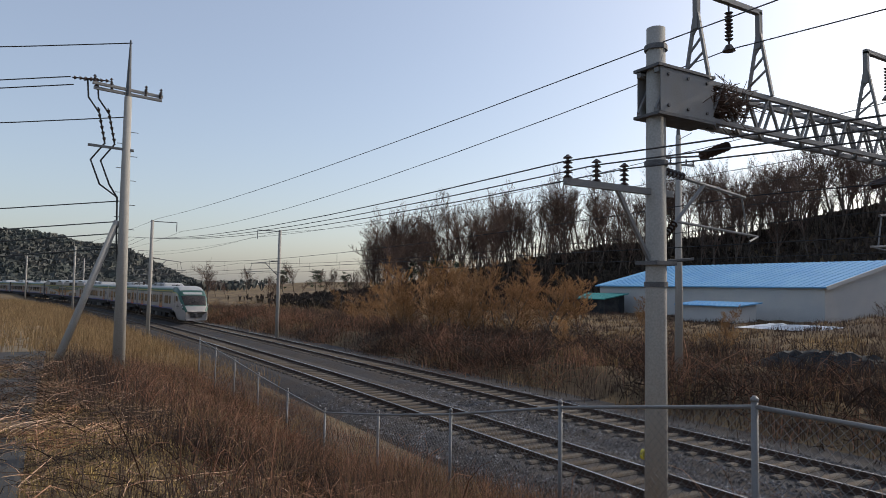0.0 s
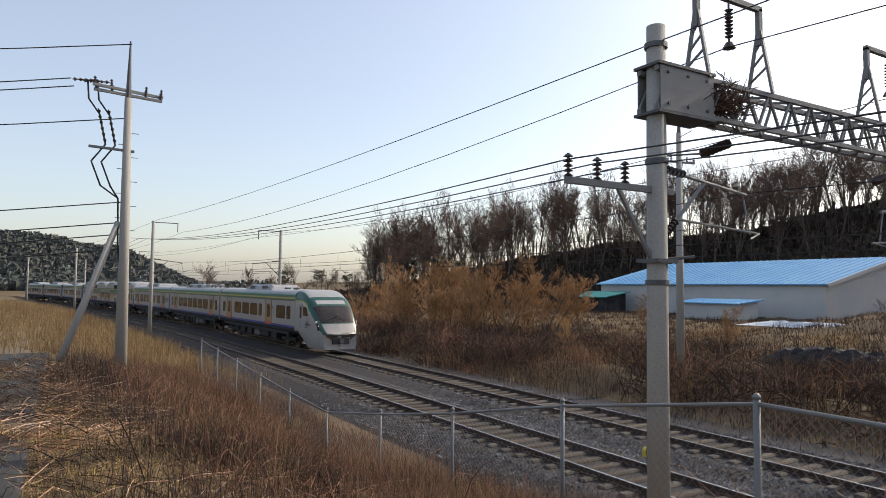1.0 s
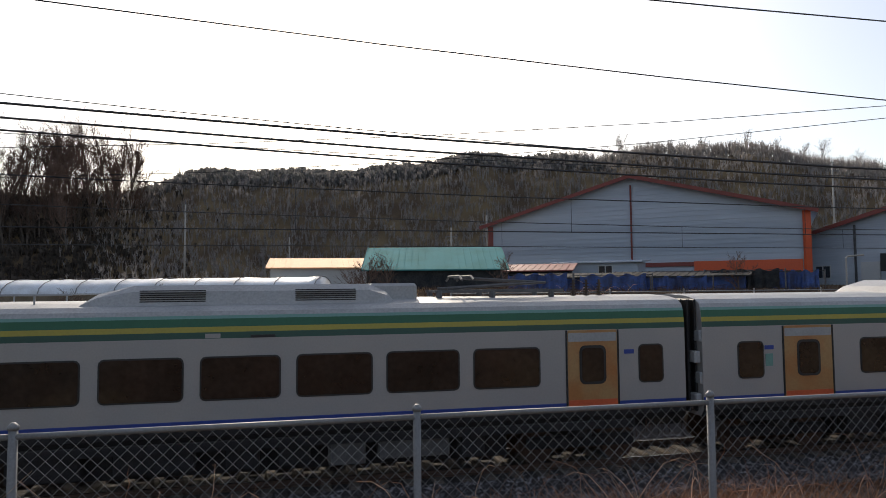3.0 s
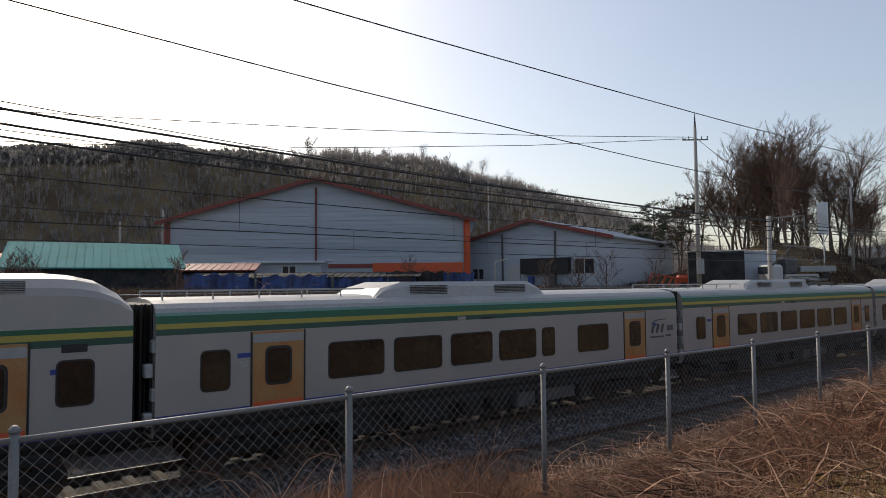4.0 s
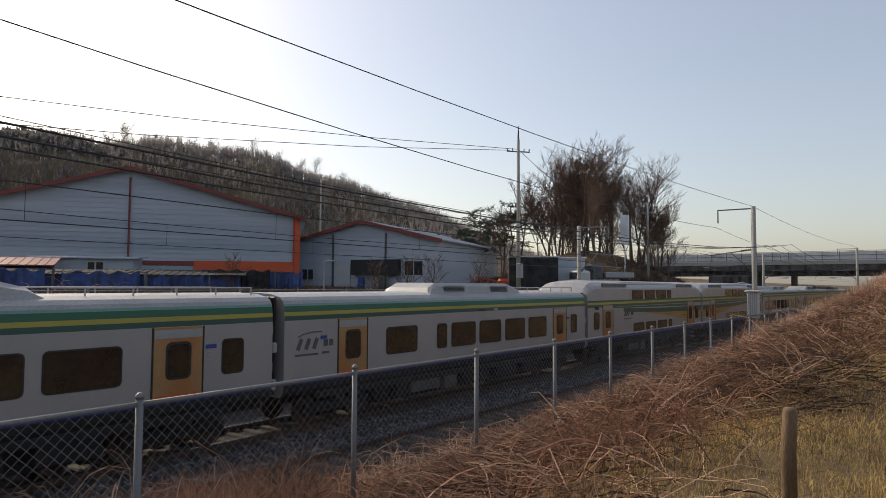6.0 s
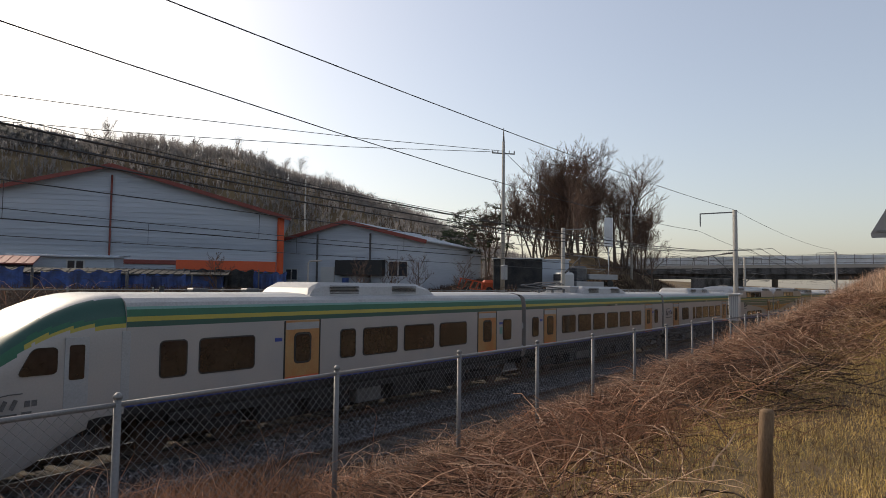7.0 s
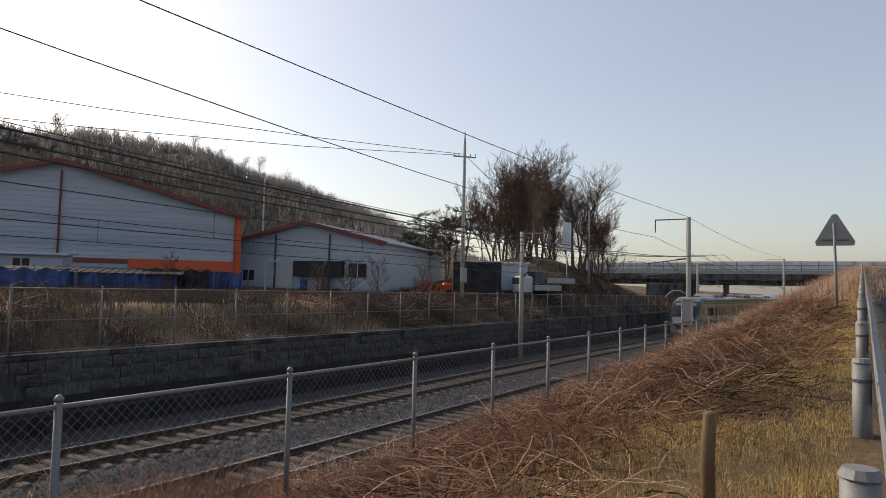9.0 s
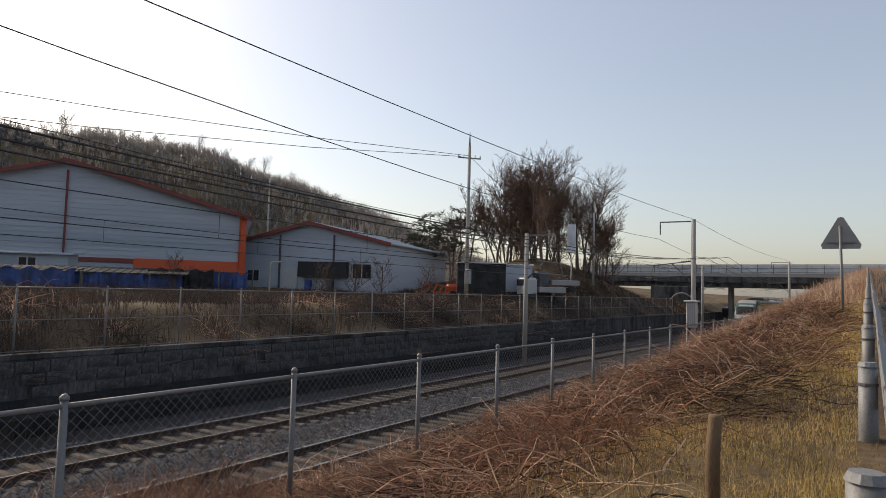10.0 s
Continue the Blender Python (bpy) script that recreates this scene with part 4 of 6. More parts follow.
for n in (NEAR, FAR):
    rail_wire(n, 5.2, 0.02, 0.01, "dark contact wire above a track")
    rail_wire(n, 6.15, 0.45, 0.01, "sagging carrier wire above a track")
    g = Geo()
    for x in np.arange(-200, 200, 5.0):
        f = ((x + 8.9) % 50) / 50
        g.tube([(float(x), ty(x, n), 5.2), (float(x), ty(x, n), 6.15 - 0.45 * 4 * f * (1 - f))], 0.006, 3)
    solid("wire_droppers", g, M_WIRE, "thin droppers between the wires", "wire", kind="stuff")


def span_wire(n, zl, zg, zr, sag_l, sag_r, r, label):
    """A wire fixed at the poles: left heights, at the gantry, right heights."""
    left = [(-260, zl), (-211, zl), (-161, zl), (-111, zl), (-61, zl), (-8.9, zg)]
    right = [(-8.9, zg), (42.5, zr), (88.5, zr), (140, zr), (200, zr), (260, zr)]
    pts = []
    for run, sag in ((left, sag_l), (right, sag_r)):
        for (xa, za), (xb, zb) in zip(run, run[1:]):
            for i in range(10):
                t = i / 10
                x = xa + (xb - xa) * t
                pts.append((x, ty(x, n), za + (zb - za) * t - 4 * sag * t * (1 - t)))
    pts.append((260, ty(260, n), zr))
    solid("overhead_wire", Geo().tube(pts, r, 5), M_WIRE, label, "wire", "overhead wires")


for n in (7.55, 8.18, 8.82):
    span_wire(n, 8.0, 6.32, 6.6, 0.5, 0.95, 0.0125, "dark feeder wire on upright insulators")
span_wire(9.6, 9.65, 8.67, 8.95, 0.15, 0.35, 0.012, "earth wire along the pole tops")
span_wire(11.6, 8.7, 8.97, 7.75, 0.5, 0.71, 0.012, "high feeder wire hung from the hoops")
span_wire(17.6, 8.5, 8.9, 7.6, 0.5, 0.6, 0.012, "high feeder wire hung from the hoops")
span_wire(19.6, 9.0, 8.3, 7.9, 0.3, 0.3, 0.011, "earth wire along the pole tops")


def signal_box():
    x, y = 42.3, ty(42.3, 9.5)
    c = thing("signal_cabinet", "small white slatted cabinet on the line pole", "cabinet")
    part("body", Geo().box((x - 0.3, y, 3.15), (0.55, 0.55, 1.5), bevel=0.04), M_WALLW, c)
    part("roof", Geo().box((x - 0.3, y, 3.95), (0.8, 0.8, 0.1), bevel=0.03), M_WALLW, c)
    for i in range(5):
        part("slat", Geo().box((x - 0.59, y - 0.22 + i * 0.11, 3.15), (0.03, 0.03, 1.35)), M_GREY, c)
    part("stand", Geo().tube([(x - 0.3, y, tz(x, y) - 0.2), (x - 0.3, y, 2.42)], 0.08, 8), M_STEEL, c)


signal_box()

# ---- fences ----


def chain_link(g, a, b, z0a, z0b, h, cell=0.07, r=0.0022):
    """Diagonal wires of a chain-link panel between two feet."""
    a, b = Vector((*a, 0)), Vector((*b, 0))
    L = (b - a).length
    u = (b - a) / L
    step = cell * 1.41
    k = -h
    while k < L:
        for s in (1, -1):
            # a wire from the foot line to the top line at 45 degrees
            x0, x1 = (k, k + h) if s > 0 else (k + h, k)
            t0, t1 = 0.0, 1.0
            lo, hi = min(x0, x1), max(x0, x1)
            if hi <= 0 or lo >= L:
                continue
            def cut(x):
                return (x - x0) / (x1 - x0)
            ts = sorted((cut(max(0, lo)), cut(min(L, hi))))
            t0, t1 = max(0, ts[0]), min(1, ts[1])
            pa, pb = x0 + (x1 - x0) * t0, x0 + (x1 - x0) * t1
            za, zb = z0a + (z0b - z0a) * pa / L + h * t0, z0a + (z0b - z0a) * pb / L + h * t1
            p, q = a + u * pa, a + u * pb
            off = Vector((-u.y, u.x, 0)) * (0.003 * s)
            g.tube([Vector((p.x, p.y, za)) + off, Vector((q.x, q.y, zb)) + off], r, 3, cap=False)
        k += step


def fence_run(name, label, posts, top, foot, link=True, mid=False, r=0.032, mat_post=None):
    """Posts in plan, with the height of the top rail and of the foot at each."""
    mp = mat_post or M_STEEL
    f = thing(name, label, "fence")
    for (x, y), zt, zf in zip(posts, top, foot):
        p = part("post", Geo().tube([(x, y, zf - 0.4), (x, y, zt + 0.05)], r, 10), mp, f, smooth=True)
        part("cap", Geo().tube([(x, y, zt + 0.05), (x, y, zt + 0.075), (x, y, zt + 0.1)], [r * 1.25, r * 1.2, r * 0.5], 10), mp, p, smooth=True)
    for i in range(len(posts) - 1):
        a, b = posts[i], posts[i + 1]
        part("top_rail", Geo().tube([(*a, top[i]), (*b, top[i + 1])], r * 0.72, 8), mp, f, smooth=True)
        if mid:
            part("mid_rail", Geo().tube([(*a, (top[i] + foot[i]) / 2), (*b, (top[i + 1] + foot[i + 1]) / 2)], r * 0.6, 6), mp, f)
            part("bottom_rail", Geo().tube([(*a, foot[i] + 0.05), (*b, foot[i + 1] + 0.05)], r * 0.6, 6), mp, f)
        if link:
            g = Geo()
            h = min(top[i] - foot[i], top[i + 1] - foot[i + 1])
            chain_link(g, a, b, top[i] - h, top[i + 1] - h, h, 0.07 if abs(a[0]) < 22 else 0.13, 0.0022 if abs(a[0]) < 22 else 0.003)
            tagged(part("wire_mesh", g, mp, f, "diamond chain-link wire"), kind="stuff")


FT = 3.17
run = [(x, 6.03) for x in (-4.58, -1.86, 1.04, 3.65, 6.25)] + [(8.78 + 2.45 * i, 6.03) for i in range(19)]
fence_run("chain_link_fence", "galvanised chain-link fence between bank and tracks", run, [FT] * len(run), [FT - 1.65] * len(run))
down = [(-4.58, 6.03), (-7.3, 6.03), (-10.0, 6.03), (-12.7, 6.0), (-15.4, 5.9), (-18.1, 5.85), (-20.8, 5.78), (-23.5, 5.7), (-26.2, 5.62), (-28.9, 5.53)]
fall = [FT, 2.72, 2.17, 1.7, 1.3, 1.38, 1.5, 1.66, 1.8, 1.95]
fence_run("chain_link_fence", "chain-link fence stepping down the bank in dry brush", down[1:], fall[1:], [z - 1.5 for z in fall[1:]], r=0.026)
part("top_rail", Geo().tube([(*down[0], FT), (*down[1], fall[1])], 0.02, 8), M_STEEL, bpy.data.objects["chain_link_fence.001"])
g = Geo()
chain_link(g, down[0], down[1], FT - 1.6, fall[1] - 1.6, 1.6)
tagged(part("wire_mesh", g, M_STEEL, bpy.data.objects["chain_link_fence.001"], "diamond chain-link wire"), kind="stuff")

# ---- retaining wall with railing ----


def build_wall():
    g = Geo()
    xs = np.arange(4.0, 118.0, 2.0)
    prof = [(22.35, -0.9), (22.45, 1.7), (22.4, 1.72), (22.4, 1.88), (22.8, 1.88), (22.8, -0.9)]
    ribbon(prof, 4.0, 118.0, 2.0, 0, g)
    k = len(prof)
    g.add([(4.0, ty(4.0, n), z) for n, z in prof], [tuple(range(k))])
    solid("retaining_wall", g, M_OLDCONC, "dark stained concrete retaining wall beside the tracks", "wall", kind="structure")
    # added kerb: its dark colour paints the shaded band below the wall
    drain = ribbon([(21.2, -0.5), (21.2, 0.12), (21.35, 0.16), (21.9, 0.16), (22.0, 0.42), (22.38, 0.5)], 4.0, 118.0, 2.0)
    solid("drain_channel", drain, M_FOOTSHADE, "near-black kerb added along the wall foot as painted shade", "drain", kind="structure")
    wall = bpy.data.objects["retaining_wall"]
    r = random.Random(31)
    block = Geo().box((0, 0, 0), (1, 0.06, 1), bevel=0.02).mesh("block", M_OLDCONC)
    for row in range(3):
        x = 5.0 + 0.4 * row
        while x < 62:
            w, h = r.uniform(0.45, 1.05), r.uniform(0.32, 0.4)
            z = 0.68 + 0.4 * row
            n = 22.35 + 0.1 * (z + 0.9) / 2.6
            if r.random() < 0.75:
                part("block", block, None, wall, at=along(x + w / 2, n - 0.008, z) @ Matrix.Diagonal((w - 0.03, 1, h, 1)))
            x += w
    posts = [(x, ty(x, 22.65)) for x in np.arange(5.0, 90.0, 2.9)]
    posts = [(float(a), float(b)) for a, b in posts]
    fence_run("wall_railing", "grey pipe and wire fence on the retaining wall", posts, [3.95] * len(posts), [1.9] * len(posts), mid=True, r=0.03)


build_wall()

# ---- buildings ----


def gable_hall(name, label, L, R, depth, base, eave, ridge, wall_m, roof_m, trim_m, back=(0, 0), ribs=12, over=0.5):
    """A gabled shed whose gable end runs from L to R in plan and whose length runs back."""
    L, R = Vector((*L, 0)), Vector((*R, 0))
    u = (R - L)
    w = u.length
    u /= w
    v = Vector((-u.y, u.x, 0))
    if v.y * (1 if back == (0, 0) else 0) + v.x * back[0] + v.y * back[1] < 0:
        v = -v
    b = thing(name, label, "building")
    def P(a, d, z):
        q = L + u * a + v * d
        return (q.x, q.y, z)
    for d, fl in ((0, False), (depth, True)):
        f = [P(0, d, base), P(w, d, base), P(w, d, eave), P(w / 2, d, ridge), P(0, d, eave)]
        part("gable_wall", Geo().add(f, [tuple(range(5))[::-1] if fl else tuple(range(5))]), wall_m, b)
    for a in (0, w):
        part("side_wall", Geo().add([P(a, 0, base), P(a, depth, base), P(a, depth, eave), P(a, 0, eave)], [(0, 1, 2, 3)]), wall_m, b)
    # sheet ribs on the gable
    n = int((ridge - base) / 0.45)
    for i in range(1, n):
        z = base + i * (ridge - base) / n
        t = 0 if z < eave else (z - eave) / (ridge - eave) * w / 2
        p, q = P(t + 0.1, -0.015, z), P(w - t - 0.1, -0.015, z)
        part("sheet_rib", Geo().beam(p, q, 0.05, 0.06), wall_m, b)
    for s, a0, a1 in ((0, -over, w / 2), (1, w / 2, w + over)):
        z0, z1 = (eave - over * (ridge - eave) / (w / 2), ridge) if s == 0 else (ridge, eave - over * (ridge - eave) / (w / 2))
        g = Geo()
        g.add([P(a0, -over, z0), P(a1, -over, z1), P(a1, depth + over, z1), P(a0, depth + over, z0), P(a0, -over, z0 + 0.14), P(a1, -over, z1 + 0.14), P(a1, depth + over, z1 + 0.14), P(a0, depth + over, z0 + 0.14)],
              [(0, 1, 2, 3), (7, 6, 5, 4), (0, 4, 5, 1), (1, 5, 6, 2), (2, 6, 7, 3), (3, 7, 4, 0)])
        roof = part("roof", g, roof_m, b)
        for i in range(int(depth / 0.9)):
            d = i * 0.9
            part("seam", Geo().beam(P(a0, d, z0 + 0.17), P(a1, d, z1 + 0.17), 0.06, 0.05), roof_m, roof)
        part("verge_trim", Geo().beam(P(a0, -over - 0.04, z0 + 0.0), P(a1, -over - 0.04, z1 + 0.0), 0.08, 0.36), trim_m, b)
    return b, P, w


def wall_window(b, P, a, z, w, h, frame_m=None, d=-0.05):
    frame_m = frame_m or M_WALLW
    f = part("window", Geo().box((0, 0, 0), (w, 0.08, h), m=Matrix.Translation(P(a, d, z)) @ turn_of(P)), frame_m, b)
    for s in (-1, 1):
        part("pane", Geo().box((0, 0, 0), (w / 2 - 0.12, 0.1, h - 0.16), m=Matrix.Translation(P(a + s * w / 4, d - 0.01, z)) @ turn_of(P)), M_WINDOW, f)


def turn_of(P):
    a, c = Vector(P(0, 0, 0)), Vector(P(1, 0, 0))
    d = c - a
    return Matrix.Rotation(math.atan2(d.y, d.x), 4, "Z")


# big hall with red trim
hall, HP, HW = gable_hall("large_warehouse", "large pale metal warehouse with red-brown gable trim", (19.8, 70.0), (43.4, 50.8), 26, 3.4, 10.7, 14.8, M_WALLG, M_WALLG, M_REDTRIM, over=0.8)
part("downpipe", Geo().beam(HP(HW / 2, -0.15, 5.6), HP(HW / 2, -0.15, 14.0), 0.13), M_REDTRIM, hall)
part("corner_post", Geo().beam(HP(HW - 0.1, -0.1, 3.5), HP(HW - 0.1, -0.1, 10.6), 0.6, 0.3), M_ORTRIM, hall)
part("corner_post", Geo().beam(HP(0.2, -0.1, 3.5), HP(0.2, -0.1, 10.6), 0.5, 0.3), M_REDTRIM, hall)
part("orange_band", Geo().box((0, 0, 0), (9.0, 0.12, 1.5), m=Matrix.Translation(HP(HW - 5.0, -0.1, 5.6)) @ turn_of(HP)), M_ORTRIM, hall)
part("red_band", Geo().box((0, 0, 0), (8.0, 0.12, 0.4), m=Matrix.Translation(HP(HW - 13.5, -0.1, 6.1)) @ turn_of(HP)), M_REDTRIM, hall)
# smaller hall
hall2, SP, SW = gable_hall("small_warehouse", "smaller pale blue-grey metal warehouse with red roof edge", (46.3, 55.0), (50.6, 38.9), 18, 3.4, 8.5, 10.5, M_WALLG, M_WALLG, M_REDTRIM)
for a in (5.0, 11.0):
    part("post", Geo().beam(SP(a, -0.08, 3.4), SP(a, -0.08, 9.3), 0.14), M_DARKSTEEL, hall2)
part("dark_awning", Geo().box((0, 0, 0), (5.2, 0.7, 1.5), m=Matrix.Translation(SP(SW - 6.6, -0.4, 5.9)) @ turn_of(SP)), M_BLACK, hall2)
part("door", Geo().box((0, 0, 0), (1.6, 0.1, 2.6), m=Matrix.Translation(SP(SW - 10.4, -0.08, 4.7)) @ turn_of(SP)), M_WALLW, hall2, "pale sheet door")
for a, c in ((SW - 7.9, M_BLUETARP), (SW - 5.6, M_DARKSTEEL)):
    part("drum", Geo().tube([SP(a, -0.9, 3.4), SP(a, -0.9, 4.9)], 0.35, 12), c, hall2)
wall_window(hall2, SP, SW - 2.6, 5.8, 2.0, 1.5)
wall_window(hall2, SP, 2.0, 5.2, 1.4, 1.2)
# blue-roofed shed: a long low shed seen along its side and gable
shed, BP, BW = gable_hall("blue_roofed_shed", "long white shed with sky-blue metal roof", (-37.9, 65.5), (-37.2, 91.0), 32, 0.6, 5.0, 8.0, M_WALLW, M_BLUEROOF, M_WALLW, back=(-1, 0))


def shed_box(name, label, c, size, wall_m, roof_m, lean=0.6, turn=0.0, over=0.4):
    """A small lean-to: four walls and a sloping roof sheet."""
    x, y, z = c
    w, d, h = size
    b = thing(name, label, "shed", at=Matrix.Translation((x, y, z)) @ Matrix.Rotation(turn, 4, "Z"))
    g = Geo()
    a, e = w / 2, d / 2
    g.add([(-a, -e, 0), (a, -e, 0), (a, e, 0), (-a, e, 0), (-a, -e, h), (a, -e, h), (a, e, h + lean), (-a, e, h + lean)], [(0, 1, 5, 4), (1, 2, 6, 5), (2, 3, 7, 6), (3, 0, 4, 7), (0, 3, 2, 1)])
    part("shell", g, wall_m, b)
    g = Geo()
    a, e2 = a + over, e + over
    k = lean / d
    zs = [h - k * over + 0.02, h + lean + k * over + 0.02]
    g.add([(-a, -e2, zs[0]), (a, -e2, zs[0]), (a, e2, zs[1]), (-a, e2, zs[1]), (-a, -e2, zs[0] + 0.1), (a, -e2, zs[0] + 0.1), (a, e2, zs[1] + 0.1), (-a, e2, zs[1] + 0.1)], [(0, 3, 2, 1), (4, 5, 6, 7), (0, 1, 5, 4), (1, 2, 6, 5), (2, 3, 7, 6), (3, 0, 4, 7)])
    n, seams = int(w / 0.5), []
    for i in range(n + 1):
        px = -a + 2 * a * i / n
        seams.append(Geo().beam((px, -e2, zs[0] + 0.12), (px, e2, zs[1] + 0.12), 0.05, 0.04))
    roof = part("roof", g, roof_m, b)
    for s in seams:
        part("seam", s, roof_m, roof)
    return b


teal = shed_box("teal_roofed_shed", "dark shed under a teal tarpaulin roof", (10.5, 53.5, 3.2), (10.6, 5.0, 2.35), M_DARKSHED, M_TEAL, 1.75, -0.19)
orange = shed_box("orange_roofed_house", "small white building with pale orange metal roof", (1.6, 65.5, 3.0), (9.0, 5.0, 3.0), M_WALLW, M_ORROOF, 0.95, -0.02)
t1 = shed_box("tarp_shed", "low shed wrapped in blue tarpaulin", (20.0, 48.0, 3.2), (8.0, 3.5, 1.5), M_BLUETARP, M_DARKSHED, 0.3, -0.5)
t2 = shed_box("tarp_shed", "low dark shed with blue tarpaulin on its side", (28.0, 46.5, 3.2), (9.5, 3.5, 1.55), M_BLUETARP, M_DARKSHED, 0.35, -0.68)
t3 = shed_box("white_hut", "white hut with small window", (26.0, 55.5, 3.6), (7.0, 4.0, 2.5), M_WALLG, M_WALLG, 0.2, -0.66)
part("window", Geo().box((0.8, -2.02, 1.8), (1.3, 0.08, 1.0)), M_WALLW, t3)
for wx in (0.5, 1.1):
    part("pane", Geo().box((wx, -2.05, 1.8), (0.48, 0.08, 0.84)), M_WINDOW, t3)
t4 = shed_box("rusty_roof_shed", "low shed with faded red-brown roof", (19.2, 54.0, 3.4), (6.0, 3.0, 2.0), M_DARKSHED, M_REDTRIM, 0.5, -0.5)
t5 = shed_box("dark_shed", "dark lean-to against the warehouse", (36.5, 52.0, 3.5), (10.0, 3.0, 1.25), M_DARKSHED, M_DARKSHED, 0.4, -0.68)
t6 = shed_box("site_container", "dark blue-grey container with white roof edge", (52.0, 29.5, 4.0), (4.2, 3.0, 2.6), M_DARKSHED, M_WALLW, 0.05, -1.0, 0.1)
t7 = shed_box("grey_cabin", "pale grey cabin beside the container", (57.5, 30.0, 4.2), (5.0, 3.0, 2.5), M_WALLG, M_WALLG, 0.1, -1.0, 0.1)
t8 = shed_box("roadside_hut", "small white hut with blue roof beside the blue-roofed shed", (-46.0, 60.0, 0.8), (7.0, 3.0, 2.1), M_WALLW, M_BLUEROOF, 0.3, 0.0)
t9 = shed_box("green_hut", "low hut with a teal roof in the brush", (-66.0, 62.0, 0.8), (6.0, 4.0, 2.4), M_DARKSHED, M_TEAL, 0.6, 0.1)


def tunnel(x0, y0, x1, y1, w, h, base):
    """A long film tunnel."""
    a, b = Vector((x0, y0, 0)), Vector((x1, y1, 0))
    u = (b - a).normalized()
    v = Vector((-u.y, u.x, 0))
    g, n, k = Geo(), 40, 9
    rnd = random.Random(8)
    for i in range(n + 1):
        p = a.lerp(b, i / n)
        s = 1 + rnd.uniform(-0.03, 0.03)
        for j in range(k):
            t = math.pi * j / (k - 1)
            q = p + v * (math.cos(t) * w / 2)
            g.v.append((q.x, q.y, base + math.sin(t) * h * s))
    g.f += [(i * k + j, (i + 1) * k + j, (i + 1) * k + j + 1, i * k + j + 1) for i in range(n) for j in range(k - 1)] + [tuple(range(k)), tuple(range((n + 1) * k - 1, n * k - 1, -1))]
    g.m += [0] * (n * (k - 1) + 2)
    h = thing("film_greenhouse", "long low tunnel greenhouse of white vinyl film", "greenhouse")
    part("film", g, M_VINYL, h, smooth=True)
    for e in (-1, 1):
        w0, w1 = a + v * (e * w / 2), b + v * (e * w / 2)
        part("side_curtain", Geo().beam((w0.x, w0.y, base / 2 + 0.2), (w1.x, w1.y, base / 2 + 0.2), 0.06, base - 0.3), M_DIRT, h)
    for i in range(0, n + 1, 4):
        p = a.lerp(b, i / n)
        part("hoop", Geo().tube([(p.x + v.x * math.cos(math.pi * j / 8) * (w / 2 + 0.03), p.y + v.y * math.cos(math.pi * j / 8) * (w / 2 + 0.03), base + math.sin(math.pi * j / 8) * (1.02 * (5.05 - base))) for j in range(9)], 0.03, 5), M_STEEL, h)


tunnel(-27.5, 61.0, 1.5, 51.5, 5.0, 1.15, 3.85)

# ---- bridge, road, guard rail, sign ----


def build_bridge():
    b = thing("road_bridge", "concrete road bridge over the railway with pale railing", "bridge")
    x = 115.0
    part("deck", Geo().box((x, 8, 7.1), (9.0, 70, 1.0), bevel=0.1), M_OLDCONC, b)
    for i in range(-2, 3):
        part("girder", Geo().box((x + i * 1.8, 8, 6.25), (0.5, 66, 0.75)), M_OLDCONC, b)
    part("parapet", Geo().box((x - 4.4, 8, 7.75), (0.3, 70, 0.5)), M_CONC, b)
    for y in np.arange(-25, 42, 2.2):
        part("railing_post", Geo().box((x - 4.4, float(y), 8.6), (0.08, 0.08, 1.6)), M_STEEL, b)
    for z in (8.2, 8.8, 9.4):
        part("railing_bar", Geo().box((x - 4.4, 8, z), (0.06, 68, 0.06)), M_STEEL, b)
    part("screen", Geo().box((x - 4.3, 8, 8.65), (0.02, 68, 1.3)), M_VINYL, b)
    for y in (24.5, 1.5):
        part("abutment", Geo().box((x, y + (3 if y > 10 else -3), 2.8), (9.5, 6.0, 6.2), bevel=0.1), M_OLDCONC, b)
    for y in (19.0,):
        part("pier", Geo().tube([(x, y, -0.6), (x, y, 6.0)], 0.45, 12), M_CONC, b)


build_bridge()


GY = 0.46


